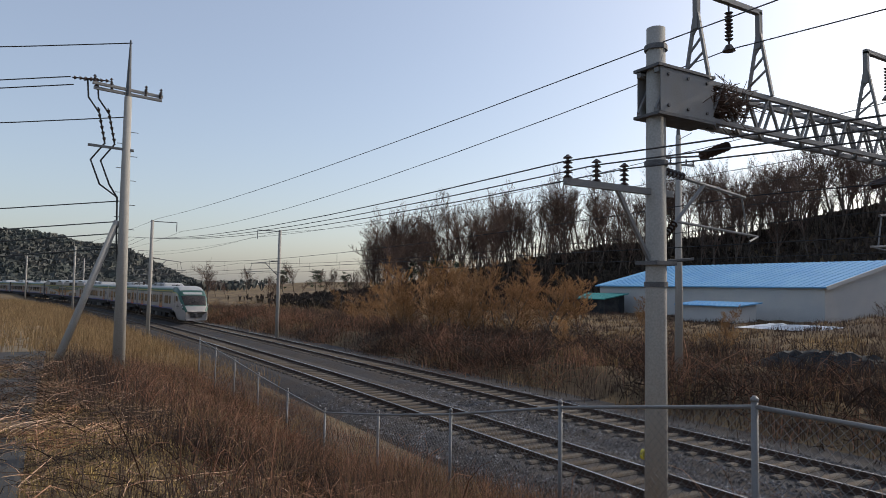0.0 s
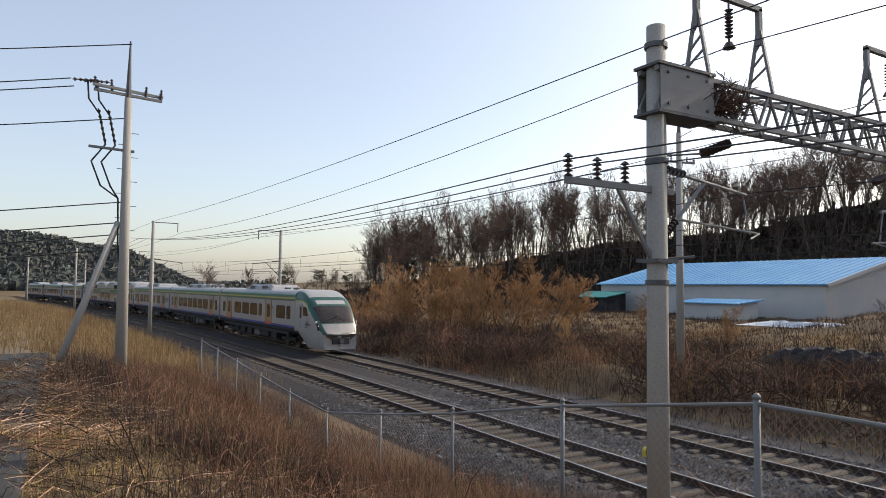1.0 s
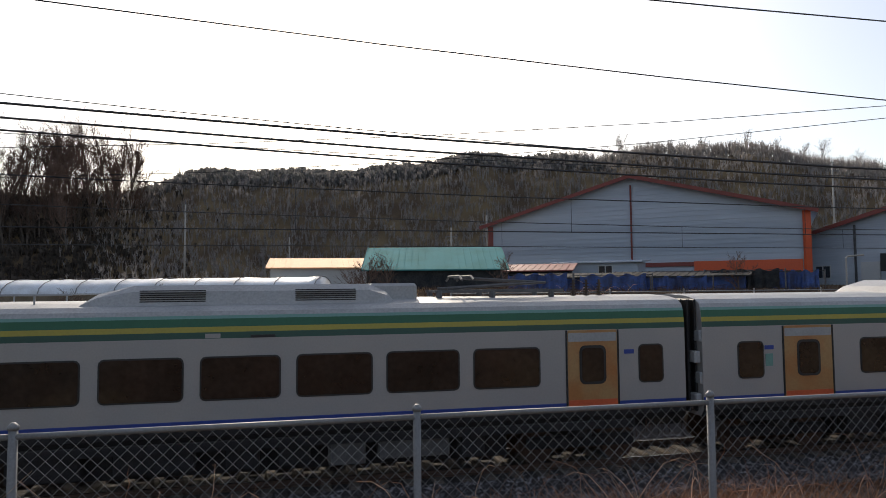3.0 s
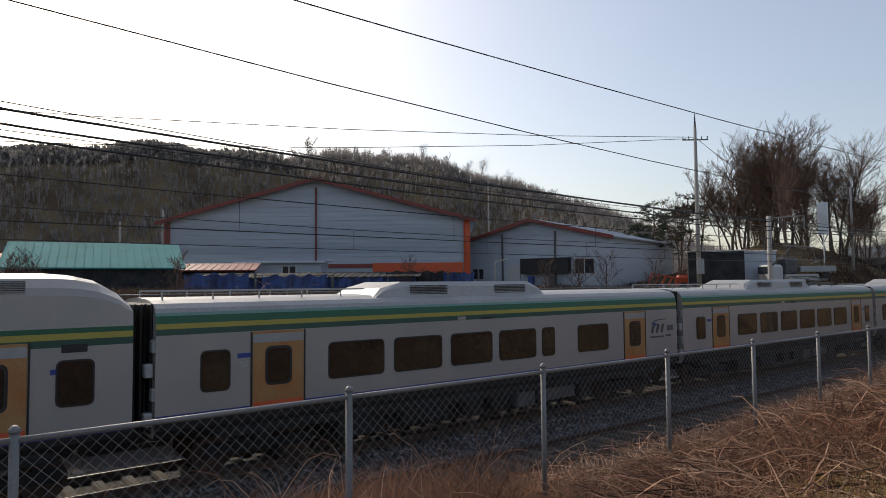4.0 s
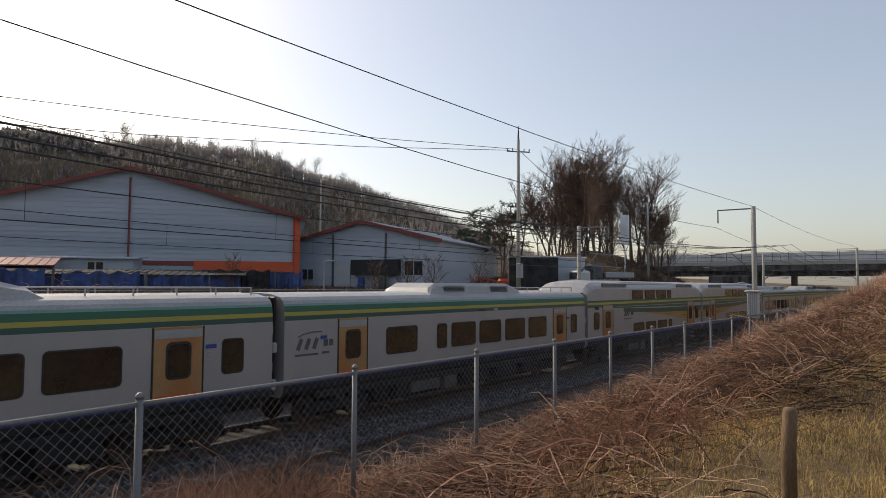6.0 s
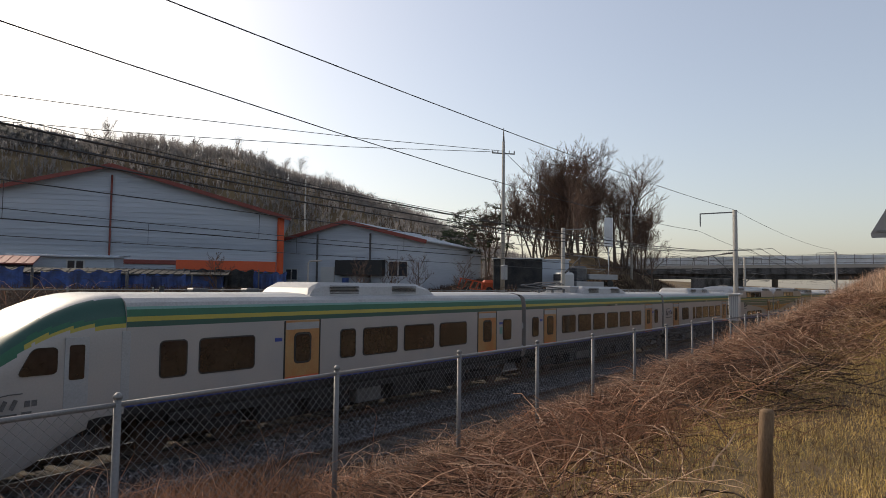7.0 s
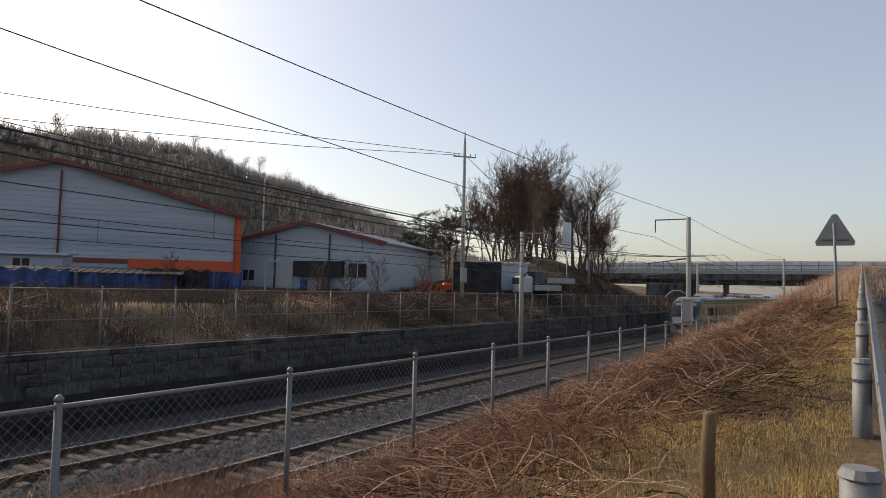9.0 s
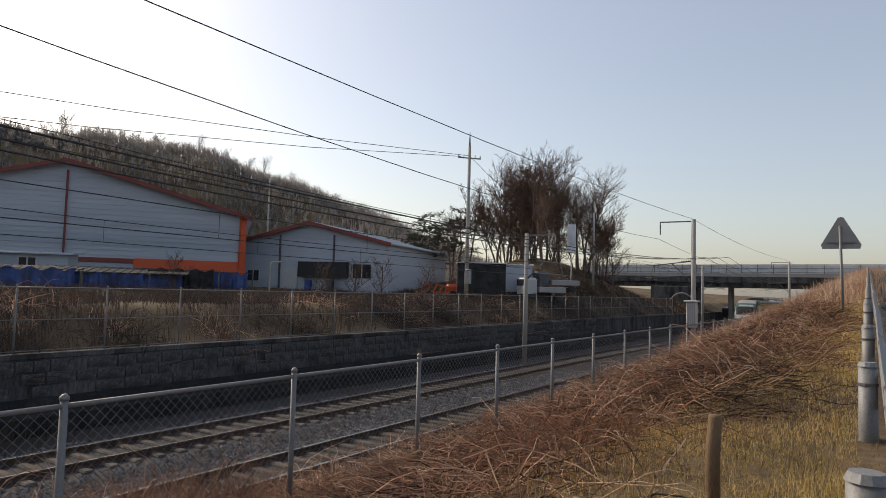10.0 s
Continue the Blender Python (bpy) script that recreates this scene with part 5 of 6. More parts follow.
def build_road():
    g = Geo()
    xs = list(np.arange(-30, 122, 2.0))
    for x in xs:
        for y in (0.2, 0.14, -3.0, -6.6):
            g.v.append((float(x), y, tz(x, 0.2) + (0.06 if y < 0.15 else 0.02)))
    k = 4
    g.f += [(i * k + j + 1, (i + 1) * k + j + 1, (i + 1) * k + j, i * k + j) for i in range(len(xs) - 1) for j in range(3)]
    g.m += [0] * ((len(xs) - 1) * 3)
    solid("road", g, M_ASPHALT, "grey asphalt road climbing to the bridge", "road", kind="structure")
    rail = thing("guard_rail", "galvanised guard rail along the road edge", "guard rail")
    xs = [4.1 + 4.0 * i for i in range(27)]
    for x in xs:
        z = tz(x, GY)
        p = part("post", Geo().tube([(x, GY, z - 0.4), (x, GY, z + 0.68)], 0.08, 14), M_STEEL, rail, smooth=True)
        part("cap", Geo().tube([(x, GY, z + 0.68), (x, GY, z + 0.72)], [0.09, 0.07], 12), M_STEEL, p)
        part("band", Geo().tube([(x, GY, z + 0.5), (x, GY, z + 0.53)], 0.088, 12), M_DARKSTEEL, p)
    prof = [(GY - 0.12 - a, b) for a, b in ((0, 0.3), (0.07, 0.35), (0, 0.43), (0, 0.48), (0.07, 0.56), (0, 0.62))]
    for a, c in zip(xs, xs[1:]):
        g = Geo()
        for x in (a, c + 0.15):
            g.v += [(x, y, tz(x, GY) + z) for y, z in prof]
        g.f += [(j, j + 6, j + 7, j + 1) for j in range(5)]
        g.m += [0] * 5
        part("beam", g, M_STEEL, rail)


build_road()


def build_sign():
    x, y = 22.7, 1.07
    z = tz(x, y)
    s = thing("warning_sign", "triangular road sign seen from its grey back", "road sign")
    part("post", Geo().tube([(x, y - 0.02, z - 0.4), (x, y + 0.05, 6.35)], 0.038, 10), M_STEEL, s, smooth=True)
    g = Geo()
    pts = [(0, 0.52), (0.07, 0.5), (0.5, -0.28), (0.47, -0.4), (-0.47, -0.4), (-0.5, -0.28), (-0.07, 0.5)]
    g.v += [(x + 0.06 + d, y + 0.03 - a, 6.1 + b) for d in (0, 0.02) for a, b in pts]
    g.f += [tuple(range(7)), tuple(range(13, 6, -1))] + [(i, (i + 1) % 7, (i + 1) % 7 + 7, i + 7) for i in range(7)]
    g.m += [0] * 9
    part("plate", g, M_SIGNBACK, s)
    part("brace", Geo().box((x + 0.04, y + 0.03, 5.88), (0.03, 0.7, 0.05)), M_STEEL, s)


build_sign()

# ---- utility poles ----


def utility_pole(name, x, y, z0, z1, label, r0=0.17, r1=0.1, arms=(), tilt=(0, 0), spike=1.2):
    p = thing(name, label, "utility pole", "utility poles")
    part("shaft", Geo().tube([(x, y, z0 - 0.5), (x + tilt[0], y + tilt[1], z1 - spike)], [r0, r1], 12), M_CONC, p, smooth=True)
    part("spike", Geo().tube([(x + tilt[0], y + tilt[1], z1 - spike), (x + tilt[0], y + tilt[1], z1)], [r1 * 0.8, 0.025], 8), M_DARKSTEEL, p)
    for z, half, dx, dy in arms:
        f = (z - z0) / (z1 - z0)
        cx, cy = x + tilt[0] * f, y + tilt[1] * f
        part("cross_arm", Geo().beam((cx - dx * half, cy - dy * half, z), (cx + dx * half, cy + dy * half, z), 0.09), M_STEEL, p)
        for k in (-0.95, -0.5, 0.5, 0.95):
            g = Geo()
            insulator(g, (cx + dx * half * k, cy + dy * half * k, z + 0.03), (cx + dx * half * k, cy + dy * half * k, z + 0.28), 0.06, 3)
            part("insulator", g, M_INSUL, p)
    return p


lp = utility_pole("utility_pole", -25.63, 2.35, 1.2, 12.6, "weathered concrete utility pole with crossarm and drop cables", 0.21, 0.12, ((10.85, 1.15, 0.25, -0.97), (10.7, 1.1, 0.2, -0.98)), (0, -0.1), 2.0)
part("strut", Geo().tube([(-25.75, 0.3, 0.9), (-25.66, 2.1, 6.3)], [0.13, 0.1], 10), M_CONC, lp, "leaning concrete strut", smooth=True)
for dy, sag in ((-1.05, 0.3), (-0.75, 0.1)):
    g = Geo()
    y0 = 2.35 + dy
    insulator(g, (-25.6, y0 - 0.75, 10.98), (-25.6, y0 + 0.05, 11.05), 0.07, 5)
    insulator(g, (-25.6, y0 + 0.05, 10.1), (-25.6, y0 + 0.3, 8.95), 0.06, 6)
    part("cutout", g, M_INSUL, lp)
    part("drop_cable", Geo().tube([(-25.6, y0 - 0.3, 11.0), (-25.6, y0 - 0.25, 10.4), (-25.6, y0 + 0.1, 9.9), (-25.6, y0 + 0.3, 8.9), (-25.6, y0 - 0.1, 8.3), (-25.6, y0 + 0.2, 7.5), (-25.6, 2.05, 7.1), (-25.6, 2.1, 5.5), (-25.6, 2.2, 4.6)], 0.03, 6), M_BLACK, lp)
part("side_arm", Geo().beam((-25.6, 1.1, 8.8), (-25.6, 2.5, 8.75), 0.08), M_STEEL, lp)
for i in range(10):
    z = 5.6 + i * 0.42
    part("step_bolt", Geo().tube([(-25.6, 2.3 + (0.1 if i % 2 else -0.1), z), (-25.6, 2.3 + (0.32 if i % 2 else -0.32), z)], 0.012, 5), M_DARKSTEEL, lp)
for z, dy in ((11.0, -1.8), (10.75, -1.7), (9.9, 0), (12.5, 0), (7.0, 0), (6.3, 0), (5.9, 0), (5.4, 0)):
    wire("service_wire", [(-25.6, 2.3 + dy, z), (-36, -24, z - 1.8)], "thin utility wire running away from the pole", 0.02, 0.35, "utility wires")
up = utility_pole("utility_pole", 48.2, 28.7, 4.0, 17.6, "tall slim utility pole with spike top and crossarm", 0.19, 0.12, ((15.4, 1.0, 0.75, -0.66),))
part("meter_box", Geo().box((48.1, 28.5, 5.4), (0.5, 0.4, 1.2), bevel=0.05), M_GREY, up)
pp = utility_pole("utility_pole", -22.0, 25.7, 0.4, 12.9, "grey utility pole standing in the brush", 0.2, 0.12, ((10.3, 0.9, 0.2, 0.98),))
for bx, by, b0, b1 in ((66.5, 73.0, 6.0, 20.4), (-16.6, 100.0, 3.0, 17.0), (-2.0, 95.0, 3.0, 12.0), (16.0, 72.0, 4.0, 11.5), (20.2, 72.5, 4.0, 13.0), (71.0, 26.0, 4.5, 14.0)):
    utility_pole("utility_pole", bx, by, b0, b1, "distant slim utility pole", 0.15, 0.09, ((b1 - 1.8, 0.8, 0.8, -0.6),), spike=0.8)
wire("service_wire", [(-60, 58, 15.0), (48.2, 28.7, 15.6), (70, 26, 13.5)], "long utility wire to the tall pole", 0.022, 2.15, "utility wires")
wire("service_wire", [(-60, 62, 14.0), (47.7, 29.2, 15.5)], "long utility wire to the tall pole", 0.022, 3.0, "utility wires")


def farm_machine():
    m = thing("farm_machine", "orange-red farm machine with lattice frame", "machine", at=Matrix.Translation((51.0, 33.0, tz(51.0, 33.0))) @ Matrix.Rotation(-0.9, 4, "Z"))
    part("hood", Geo().box((1.0, 0, 0.75), (1.3, 1.1, 1.0), bevel=0.25), M_ORTRIM, m)
    for s in (-0.5, 0.5):
        g = Geo()
        for i in range(5):
            g.beam((-1.8 + i * 0.55, s, 0.5), (-1.5 + i * 0.55, s, 1.35 - 0.1 * i), 0.07)
        g.beam((-1.8, s, 0.5), (0.8, s, 0.35), 0.09)
        g.beam((-1.6, s, 1.4), (0.8, s, 0.95), 0.09)
        part("side_frame", g, M_ORTRIM, m)
    for x in (-1.1, 1.0):
        for s in (-0.6, 0.6):
            part("wheel", Geo().tube([(x, s - 0.12, 0.3), (x, s + 0.12, 0.3)], 0.32, 12), M_BLACK, m)


def parked_truck(x, y, turn, paint, label):
    z = tz(x, y)
    t = thing("parked_truck", label, "truck", at=Matrix.Translation((x, y, z)) @ Matrix.Rotation(turn, 4, "Z"))
    part("cab", Geo().box((1.7, 0, 1.25), (1.3, 1.7, 1.5), bevel=0.2), paint, t)
    part("windscreen", Geo().box((2.36, 0, 1.55), (0.04, 1.4, 0.6)), M_WINDOW, t)
    part("side_window", Geo().box((1.8, -0.86, 1.55), (0.7, 0.04, 0.5)), M_WINDOW, t)
    part("bed", Geo().box((-0.6, 0, 0.95), (3.0, 1.7, 0.5), bevel=0.05), M_GREY, t)
    for wx in (1.5, -1.3):
        for s in (-0.75, 0.75):
            part("wheel", Geo().tube([(wx, s - 0.1, 0.32), (wx, s + 0.1, 0.32)], 0.33, 14), M_BLACK, t)


farm_machine()
parked_truck(57.5, 26.0, 2.6, M_WALLW, "small parked truck with white cab")
parked_truck(62.0, 26.5, 2.4, M_DARKSTEEL, "small dark parked truck")
banner = solid("hanging_banner", Geo().box((66.5, 26.8, 10.0), (0.12, 0.9, 3.0)).tube([(66.5, 26.8, 4.4), (66.5, 26.8, 11.6)], 0.06, 8), M_VINYL, "narrow white banner on a pole", "banner")


def tarp_heap(x, y, w, d, h, turn, material, label, seed):
    """A crumpled sheet over a low heap."""
    rnd = random.Random(seed)
    g, n, m = Geo(), 22, 9
    for i in range(n + 1):
        for j in range(m + 1):
            a, b = i / n, j / m
            e = min(1, 4 * min(a, 1 - a)) * min(1, 3 * min(b, 1 - b))
            px, py = (a - 0.5) * w, (b - 0.5) * d
            g.v.append((px + rnd.uniform(-0.06, 0.06), py + rnd.uniform(-0.06, 0.06), h * e * rnd.uniform(0.75, 1.1) - 0.05))
    g.f += [(i * (m + 1) + j, (i + 1) * (m + 1) + j, (i + 1) * (m + 1) + j + 1, i * (m + 1) + j + 1) for i in range(n) for j in range(m)]
    g.m += [0] * (n * m)
    solid("tarpaulin", g, material, label, "tarpaulin", at=Matrix.Translation((x, y, tz(x, y))) @ Matrix.Rotation(turn, 4, "Z"))


def drape(x, y, w, h, top, turn, material, label, seed):
    """A sheet hung from a rope, with folds and a ragged lower edge."""
    r = random.Random(seed)
    g, n, m = Geo(), 30, 7
    fold = [r.uniform(-0.22, 0.22) for _ in range(n + 1)]
    hem = [r.uniform(0.82, 1.0) for _ in range(n + 1)]
    for i in range(n + 1):
        for j in range(m + 1):
            t = j / m
            g.v.append(((i / n - 0.5) * w + r.uniform(-0.03, 0.03), fold[i] * (0.3 + t), -h * t * hem[i] - 0.12 * math.sin(i * 0.8) * (1 - t)))
    g.f += [(i * (m + 1) + j, i * (m + 1) + j + 1, (i + 1) * (m + 1) + j + 1, (i + 1) * (m + 1) + j) for i in range(n) for j in range(m)]
    g.m += [0] * (n * m)
    t = thing("hung_tarpaulin", label, "tarpaulin", "tarpaulins hung on the sheds", at=Matrix.Translation((x, y, top)) @ Matrix.Rotation(turn, 4, "Z"))
    part("sheet", g, material, t, smooth=True)
    part("rope", Geo().tube([(-w / 2 - 0.4, 0, 0.02), (0, 0, -0.05), (w / 2 + 0.4, 0, 0.02)], 0.02, 5), M_WIRE, t)
    for e in (-1, 1):
        part("pole", Geo().tube([(e * (w / 2 + 0.4), 0, 0.1), (e * (w / 2 + 0.4), 0, tz(x, y) - top - 0.3)], 0.05, 6), M_DARKSTEEL, t)


for x, y, w, h, top, turn, material in ((16.4, 45.6, 4.2, 2.0, 5.0, -0.4, M_BLUETARP), (21.6, 44.4, 4.6, 2.3, 4.9, -0.45, M_BLUETARP), (26.4, 43.4, 3.4, 1.9, 4.7, -0.55, M_BLUETARP), (31.6, 43.6, 4.6, 1.5, 5.2, -0.6, M_DARKSHED), (35.4, 43.0, 3.0, 1.4, 5.1, -0.62, M_BLUETARP)):
    drape(x, y, w, h, top, turn, material, "sagging blue tarpaulin hung along the sheds" if material is M_BLUETARP else "dark shade cloth hung along the sheds", int(x))


def lamp_bend():
    """The thin bent pipe that stands behind the railing."""
    x, y = 37.0, 40.0
    solid("bent_pipe", Geo().tube([(x, y, tz(x, y) - 0.2), (x, y, 5.9), (x + 0.1, y - 0.05, 6.05), (x + 0.9, y - 0.6, 6.12)], 0.06, 7), M_CONC, "pale pipe bent over at the top", "pipe")


lamp_bend()


def parked_bus(x, y, turn):
    z = tz(x, y)
    b = thing("parked_bus", "dark blue coach parked below the bridge", "bus", at=Matrix.Translation((x, y, z)) @ Matrix.Rotation(turn, 4, "Z"))
    part("body", Geo().box((0, 0, 1.75), (9.0, 2.5, 2.7), bevel=0.22), M_BUSPAINT, b)
    part("windscreen", Geo().box((-4.5, 0, 2.1), (0.06, 2.1, 1.2), bevel=0.02), M_WINDOW, b)
    part("bumper", Geo().box((-4.5, 0, 0.65), (0.16, 2.4, 0.4), bevel=0.05), M_WALLW, b)
    for wx in (-3.0, 2.8):
        for e in (-1.1, 1.1):
            part("wheel", Geo().tube([(wx, e - 0.14, 0.45), (wx, e + 0.14, 0.45)], 0.46, 14), M_BLACK, b)


M_BUSPAINT = mat("dark_blue_coach_paint", (0.035, 0.05, 0.08), 0.35, 0.0, 0.1, 1, 20, 0.02)
parked_bus(124.0, 20.5, 0.12)
parked_bus(132.0, 15.0, 0.1)
for y0, r0 in ((24.6, 2.6),):
    solid("pipe_hoop", Geo().tube([(106.0, y0 - math.cos(math.pi * k / 14) * r0, 0.6 + math.sin(math.pi * k / 14) * 4.2) for k in range(15)], 0.1, 7), M_CONC, "pale pipe hoop standing before the dark abutment", "hoop")
tarp_heap(-5.5, 37.0, 9.0, 2.0, 0.8, -0.1, M_BLUETARP, "crumpled blue tarpaulin over a low heap in the field", 1)
tarp_heap(-19.0, 32.5, 7.0, 2.4, 0.9, 0.2, M_DARKSHED, "grey-black mulch film heaped in the field", 2)
tarp_heap(-28.0, 46.0, 10.0, 2.0, 0.4, 0.1, M_VINYL, "pale film lying on the field", 3)

# ---- trees and brush ----


def bare_tree(seed, height, spread=0.5, levels=4, lean=0.1, low=0.35, twig=0.012):
    """Trunk and crown meshes of a leafless tree of that height."""
    rnd = random.Random(seed)
    trunk, crown = Geo(), Geo()

    def grow(p, d, length, r, level):
        pts, rs, q, dd = [p.copy()], [r], p.copy(), d.copy()
        n = 5 if level == 0 else 4 if level == 1 else 2
        for i in range(n):
            dd = (dd + Vector((rnd.gauss(0, 0.13), rnd.gauss(0, 0.13), 0.05 + rnd.gauss(0, 0.06)))).normalized()
            q = q + dd * (length / n)
            pts.append(q.copy())
            rs.append(r * (1 - 0.62 * (i + 1) / n))
        if level >= levels:
            side = dd.orthogonal().normalized() * max(r, twig)
            crown.add([tuple(pts[0] - side), tuple(pts[0] + side), tuple(pts[-1])], [(0, 1, 2)])
            return
        (trunk if level == 0 else crown).tube(pts, rs, 6 if level == 0 else 4 if level == 1 else 3, cap=False)
        kids = (11, 7, 6, 5)[level]
        for i in range(kids):
            t = (low if level == 0 else 0.2) + (1 - (low if level == 0 else 0.2)) * (i + rnd.random()) / kids
            k = min(int(t * n), n - 1)
            base = pts[k].lerp(pts[k + 1], t * n - k)
            side = Vector((rnd.gauss(0, 1), rnd.gauss(0, 1), rnd.gauss(0.25, 0.35))).normalized()
            nd = (dd * 0.75 + side * (spread + 0.25 * rnd.random())).normalized()
            grow(base, nd, length * rnd.uniform(0.38, 0.6) * (1.15 - 0.4 * t), max(rs[k] * 0.55, 0.008), level + 1)

    grow(Vector((0, 0, -0.4)), Vector((rnd.gauss(0, lean), rnd.gauss(0, lean), 1)).normalized(), height * 0.8, height * 0.011 + 0.02, 0)
    return trunk.mesh("trunk", M_BARK), crown.mesh("crown", M_TWIG)


def pine_tree(seed, height, flat=0.5):
    rnd = random.Random(seed)
    trunk, crown = Geo(), Geo()
    pts = [Vector((0, 0, -0.4))]
    for i in range(6):
        pts.append(pts[-1] + Vector((rnd.gauss(0, 0.25), rnd.gauss(0, 0.25), height / 6)))
    trunk.tube(pts, [0.2 * height / 10 * (1 - 0.13 * i) for i in range(7)], 7)
    for i in range(26):
        t = rnd.uniform(0.4, 1.0)
        k = min(int(t * 6), 5)
        b = pts[k].lerp(pts[k + 1], t * 6 - k)
        a = rnd.uniform(0, 6.28)
        reach = height * (0.34 * (1.15 - t) + 0.07)
        e = b + Vector((math.cos(a) * reach, math.sin(a) * reach, reach * rnd.uniform(0.0, 0.45)))
        trunk.tube([b, e], [0.05, 0.02], 4)
        for _ in range(9):
            c = b.lerp(e, rnd.uniform(0.35, 1.1)) + Vector((rnd.gauss(0, 0.35), rnd.gauss(0, 0.35), rnd.gauss(0.1, 0.15)))
            for _ in range(26):
                d = Vector((rnd.gauss(0, 1), rnd.gauss(0, 1), rnd.gauss(0.25, 0.45))).normalized() * rnd.uniform(0.2, 0.5)
                w = d.orthogonal().normalized() * rnd.uniform(0.02, 0.045)
                crown.add([tuple(c - w), tuple(c + w), tuple(c + d)], [(0, 1, 2)])
    return trunk.mesh("trunk", M_BARK), crown.mesh("crown", M_PINE)


TALL = [bare_tree(s, h, 0.32, 4, 0.05, lo) for s, h, lo in ((61, 11, 0.25), (62, 12, 0.35), (63, 10.5, 0.2), (64, 12.5, 0.4))]
TREES = [bare_tree(s, h, sp, 4, 0.08, lo) for s, h, sp, lo in ((1, 10, 0.42, 0.35), (2, 11, 0.5, 0.4), (3, 9, 0.55, 0.3), (4, 12, 0.4, 0.45), (5, 8, 0.6, 0.25))]
BUSHES = [bare_tree(s, 3.2, 0.75, 3, 0.25, 0.1) for s in (11, 12, 13)]
PINES = [pine_tree(21, 9), pine_tree(22, 8)]


def plant(kind, meshes, x, y, scale, rot, label, group, z=None):
    t = thing(kind, label, "tree", group, at=Matrix.LocRotScale((x, y, tz(x, y) if z is None else z), Euler((0, 0, rot)), (scale, scale, scale)))
    part("trunk", meshes[0], None, t)
    part("crown", meshes[1], None, t)


rnd = random.Random(77)
# ridge of bare trees behind the blue-roofed shed
for i in range(250):
    az = rnd.uniform(13, 66)
    d = rnd.uniform(122, 158)
    x, y = -math.sin(radians(az)) * d, math.cos(radians(az)) * d
    plant("ridge_tree", rnd.choice(TALL), x, y, rnd.uniform(0.8, 1.4), rnd.uniform(0, 6.28), "leafless grey-brown tree on the wooded ridge", "bare trees on the ridge")
# trees beyond the tracks on the left
for i in range(34):
    az = rnd.uniform(56, 80)
    d = rnd.uniform(85, 190)
    x, y = -math.sin(radians(az)) * d, math.cos(radians(az)) * d
    if y - ty(x) < 26:
        continue
    plant("bare_tree", rnd.choice(TREES), x, y, rnd.uniform(0.45, 0.8), rnd.uniform(0, 6.28), "leafless tree in the brush beyond the tracks", "trees beyond the tracks")
for az, d, s in ((60.5, 120, 0.8), (62, 128, 0.7), (58.5, 118, 0.75), (73, 150, 0.8), (70.5, 160, 0.8), (68, 155, 0.6)):
    plant("pine_tree", rnd.choice(PINES), -math.sin(radians(az)) * d, math.cos(radians(az)) * d, s, rnd.uniform(0, 6), "dark green pine among bare trees", "pines")
# mound with trees on the right
for i in range(62):
    x, y = rnd.gauss(76, 8), rnd.gauss(33, 6)
    if y < 24.5:
        continue
    plant("bare_tree", rnd.choice(TREES), x, y, rnd.uniform(0.7, 1.1), rnd.uniform(0, 6.28), "leafless tree on the mound beside the cutting", "trees on the mound")
for x, y, s in ((64, 43, 0.95), (66, 40.5, 0.9), (62.5, 45.5, 0.8), (75, 36.5, 1.25), (63, 49.5, 0.75), (68, 45, 0.8)):
    plant("pine_tree", rnd.choice(PINES), x, y, s, rnd.uniform(0, 6), "dark green pine beside the cutting", "pines")
# a crown on the skyline of the far hill
for i in range(24):
    az, d = rnd.uniform(-52, -26), rnd.uniform(146, 160)
    plant("bare_tree", rnd.choice(TREES), -math.sin(radians(az)) * d, math.cos(radians(az)) * d, rnd.uniform(0.3, 0.5), rnd.uniform(0, 6), "leafless tree on the hill crest", "trees on the far hill")
for az, d, s in ((-26.5, 152, 0.9), (-31.5, 152, 0.6), (-33, 150, 0.55), (-29, 150, 0.4)):
    plant("bare_tree", TREES[2], -math.sin(radians(az)) * d, math.cos(radians(az)) * d, s, az, "leafless tree on the hill crest", "trees on the far hill")
# orchard and bushes
for i in range(16):
    plant("orchard_tree", rnd.choice(BUSHES), rnd.uniform(-18, 12), rnd.uniform(33, 46), rnd.uniform(0.8, 1.1), rnd.uniform(0, 6), "low pruned fruit tree without leaves", "orchard trees")
for x, y, s in ((44, 37, 1.1), (46, 36, 1.2), (49, 33.5, 1.2), (42, 39, 1.0), (30, 42, 1.0), (53, 33, 1.0), (70, 27, 0.9), (66, 26.5, 0.8)):
    plant("bare_bush", rnd.choice(BUSHES), x, y, s, rnd.uniform(0, 6), "leafless bush in front of the warehouses", "bare bushes")
WILLOWS = []
for s in (31, 32, 33):
    a, b = bare_tree(s, 6.4, 0.55, 4, 0.2, 0.05, 0.02)
    b.materials.clear()
    b.materials.append(M_WILLOW)
    WILLOWS.append((a, b))
for x, y, s in ((-50, 25.5, 0.9), (-47.5, 28.5, 0.95), (-46, 31, 1.0), (-44.5, 33, 1.0), (-43, 35.5, 0.95), (-48.5, 31, 0.85), (-45, 29, 0.8), (-41.5, 37, 0.75), (-52, 27, 0.8), (-47, 33, 0.95), (-49.5, 28, 0.9), (-55, 27, 0.7), (-60, 27, 0.6), (-46.5, 26.5, 0.85), (-44, 28, 0.9), (-43, 31, 0.95), (-41.5, 33.5, 0.9), (-48.5, 25, 0.7), (-45.5, 34.5, 1.0), (-50.5, 30, 0.95), (-40, 30.5, 0.6)):
    plant("willow_shrub", rnd.choice(WILLOWS), x, y, s, rnd.uniform(0, 6), "tall orange-brown leafless willow shrub", "willows beyond the tracks")
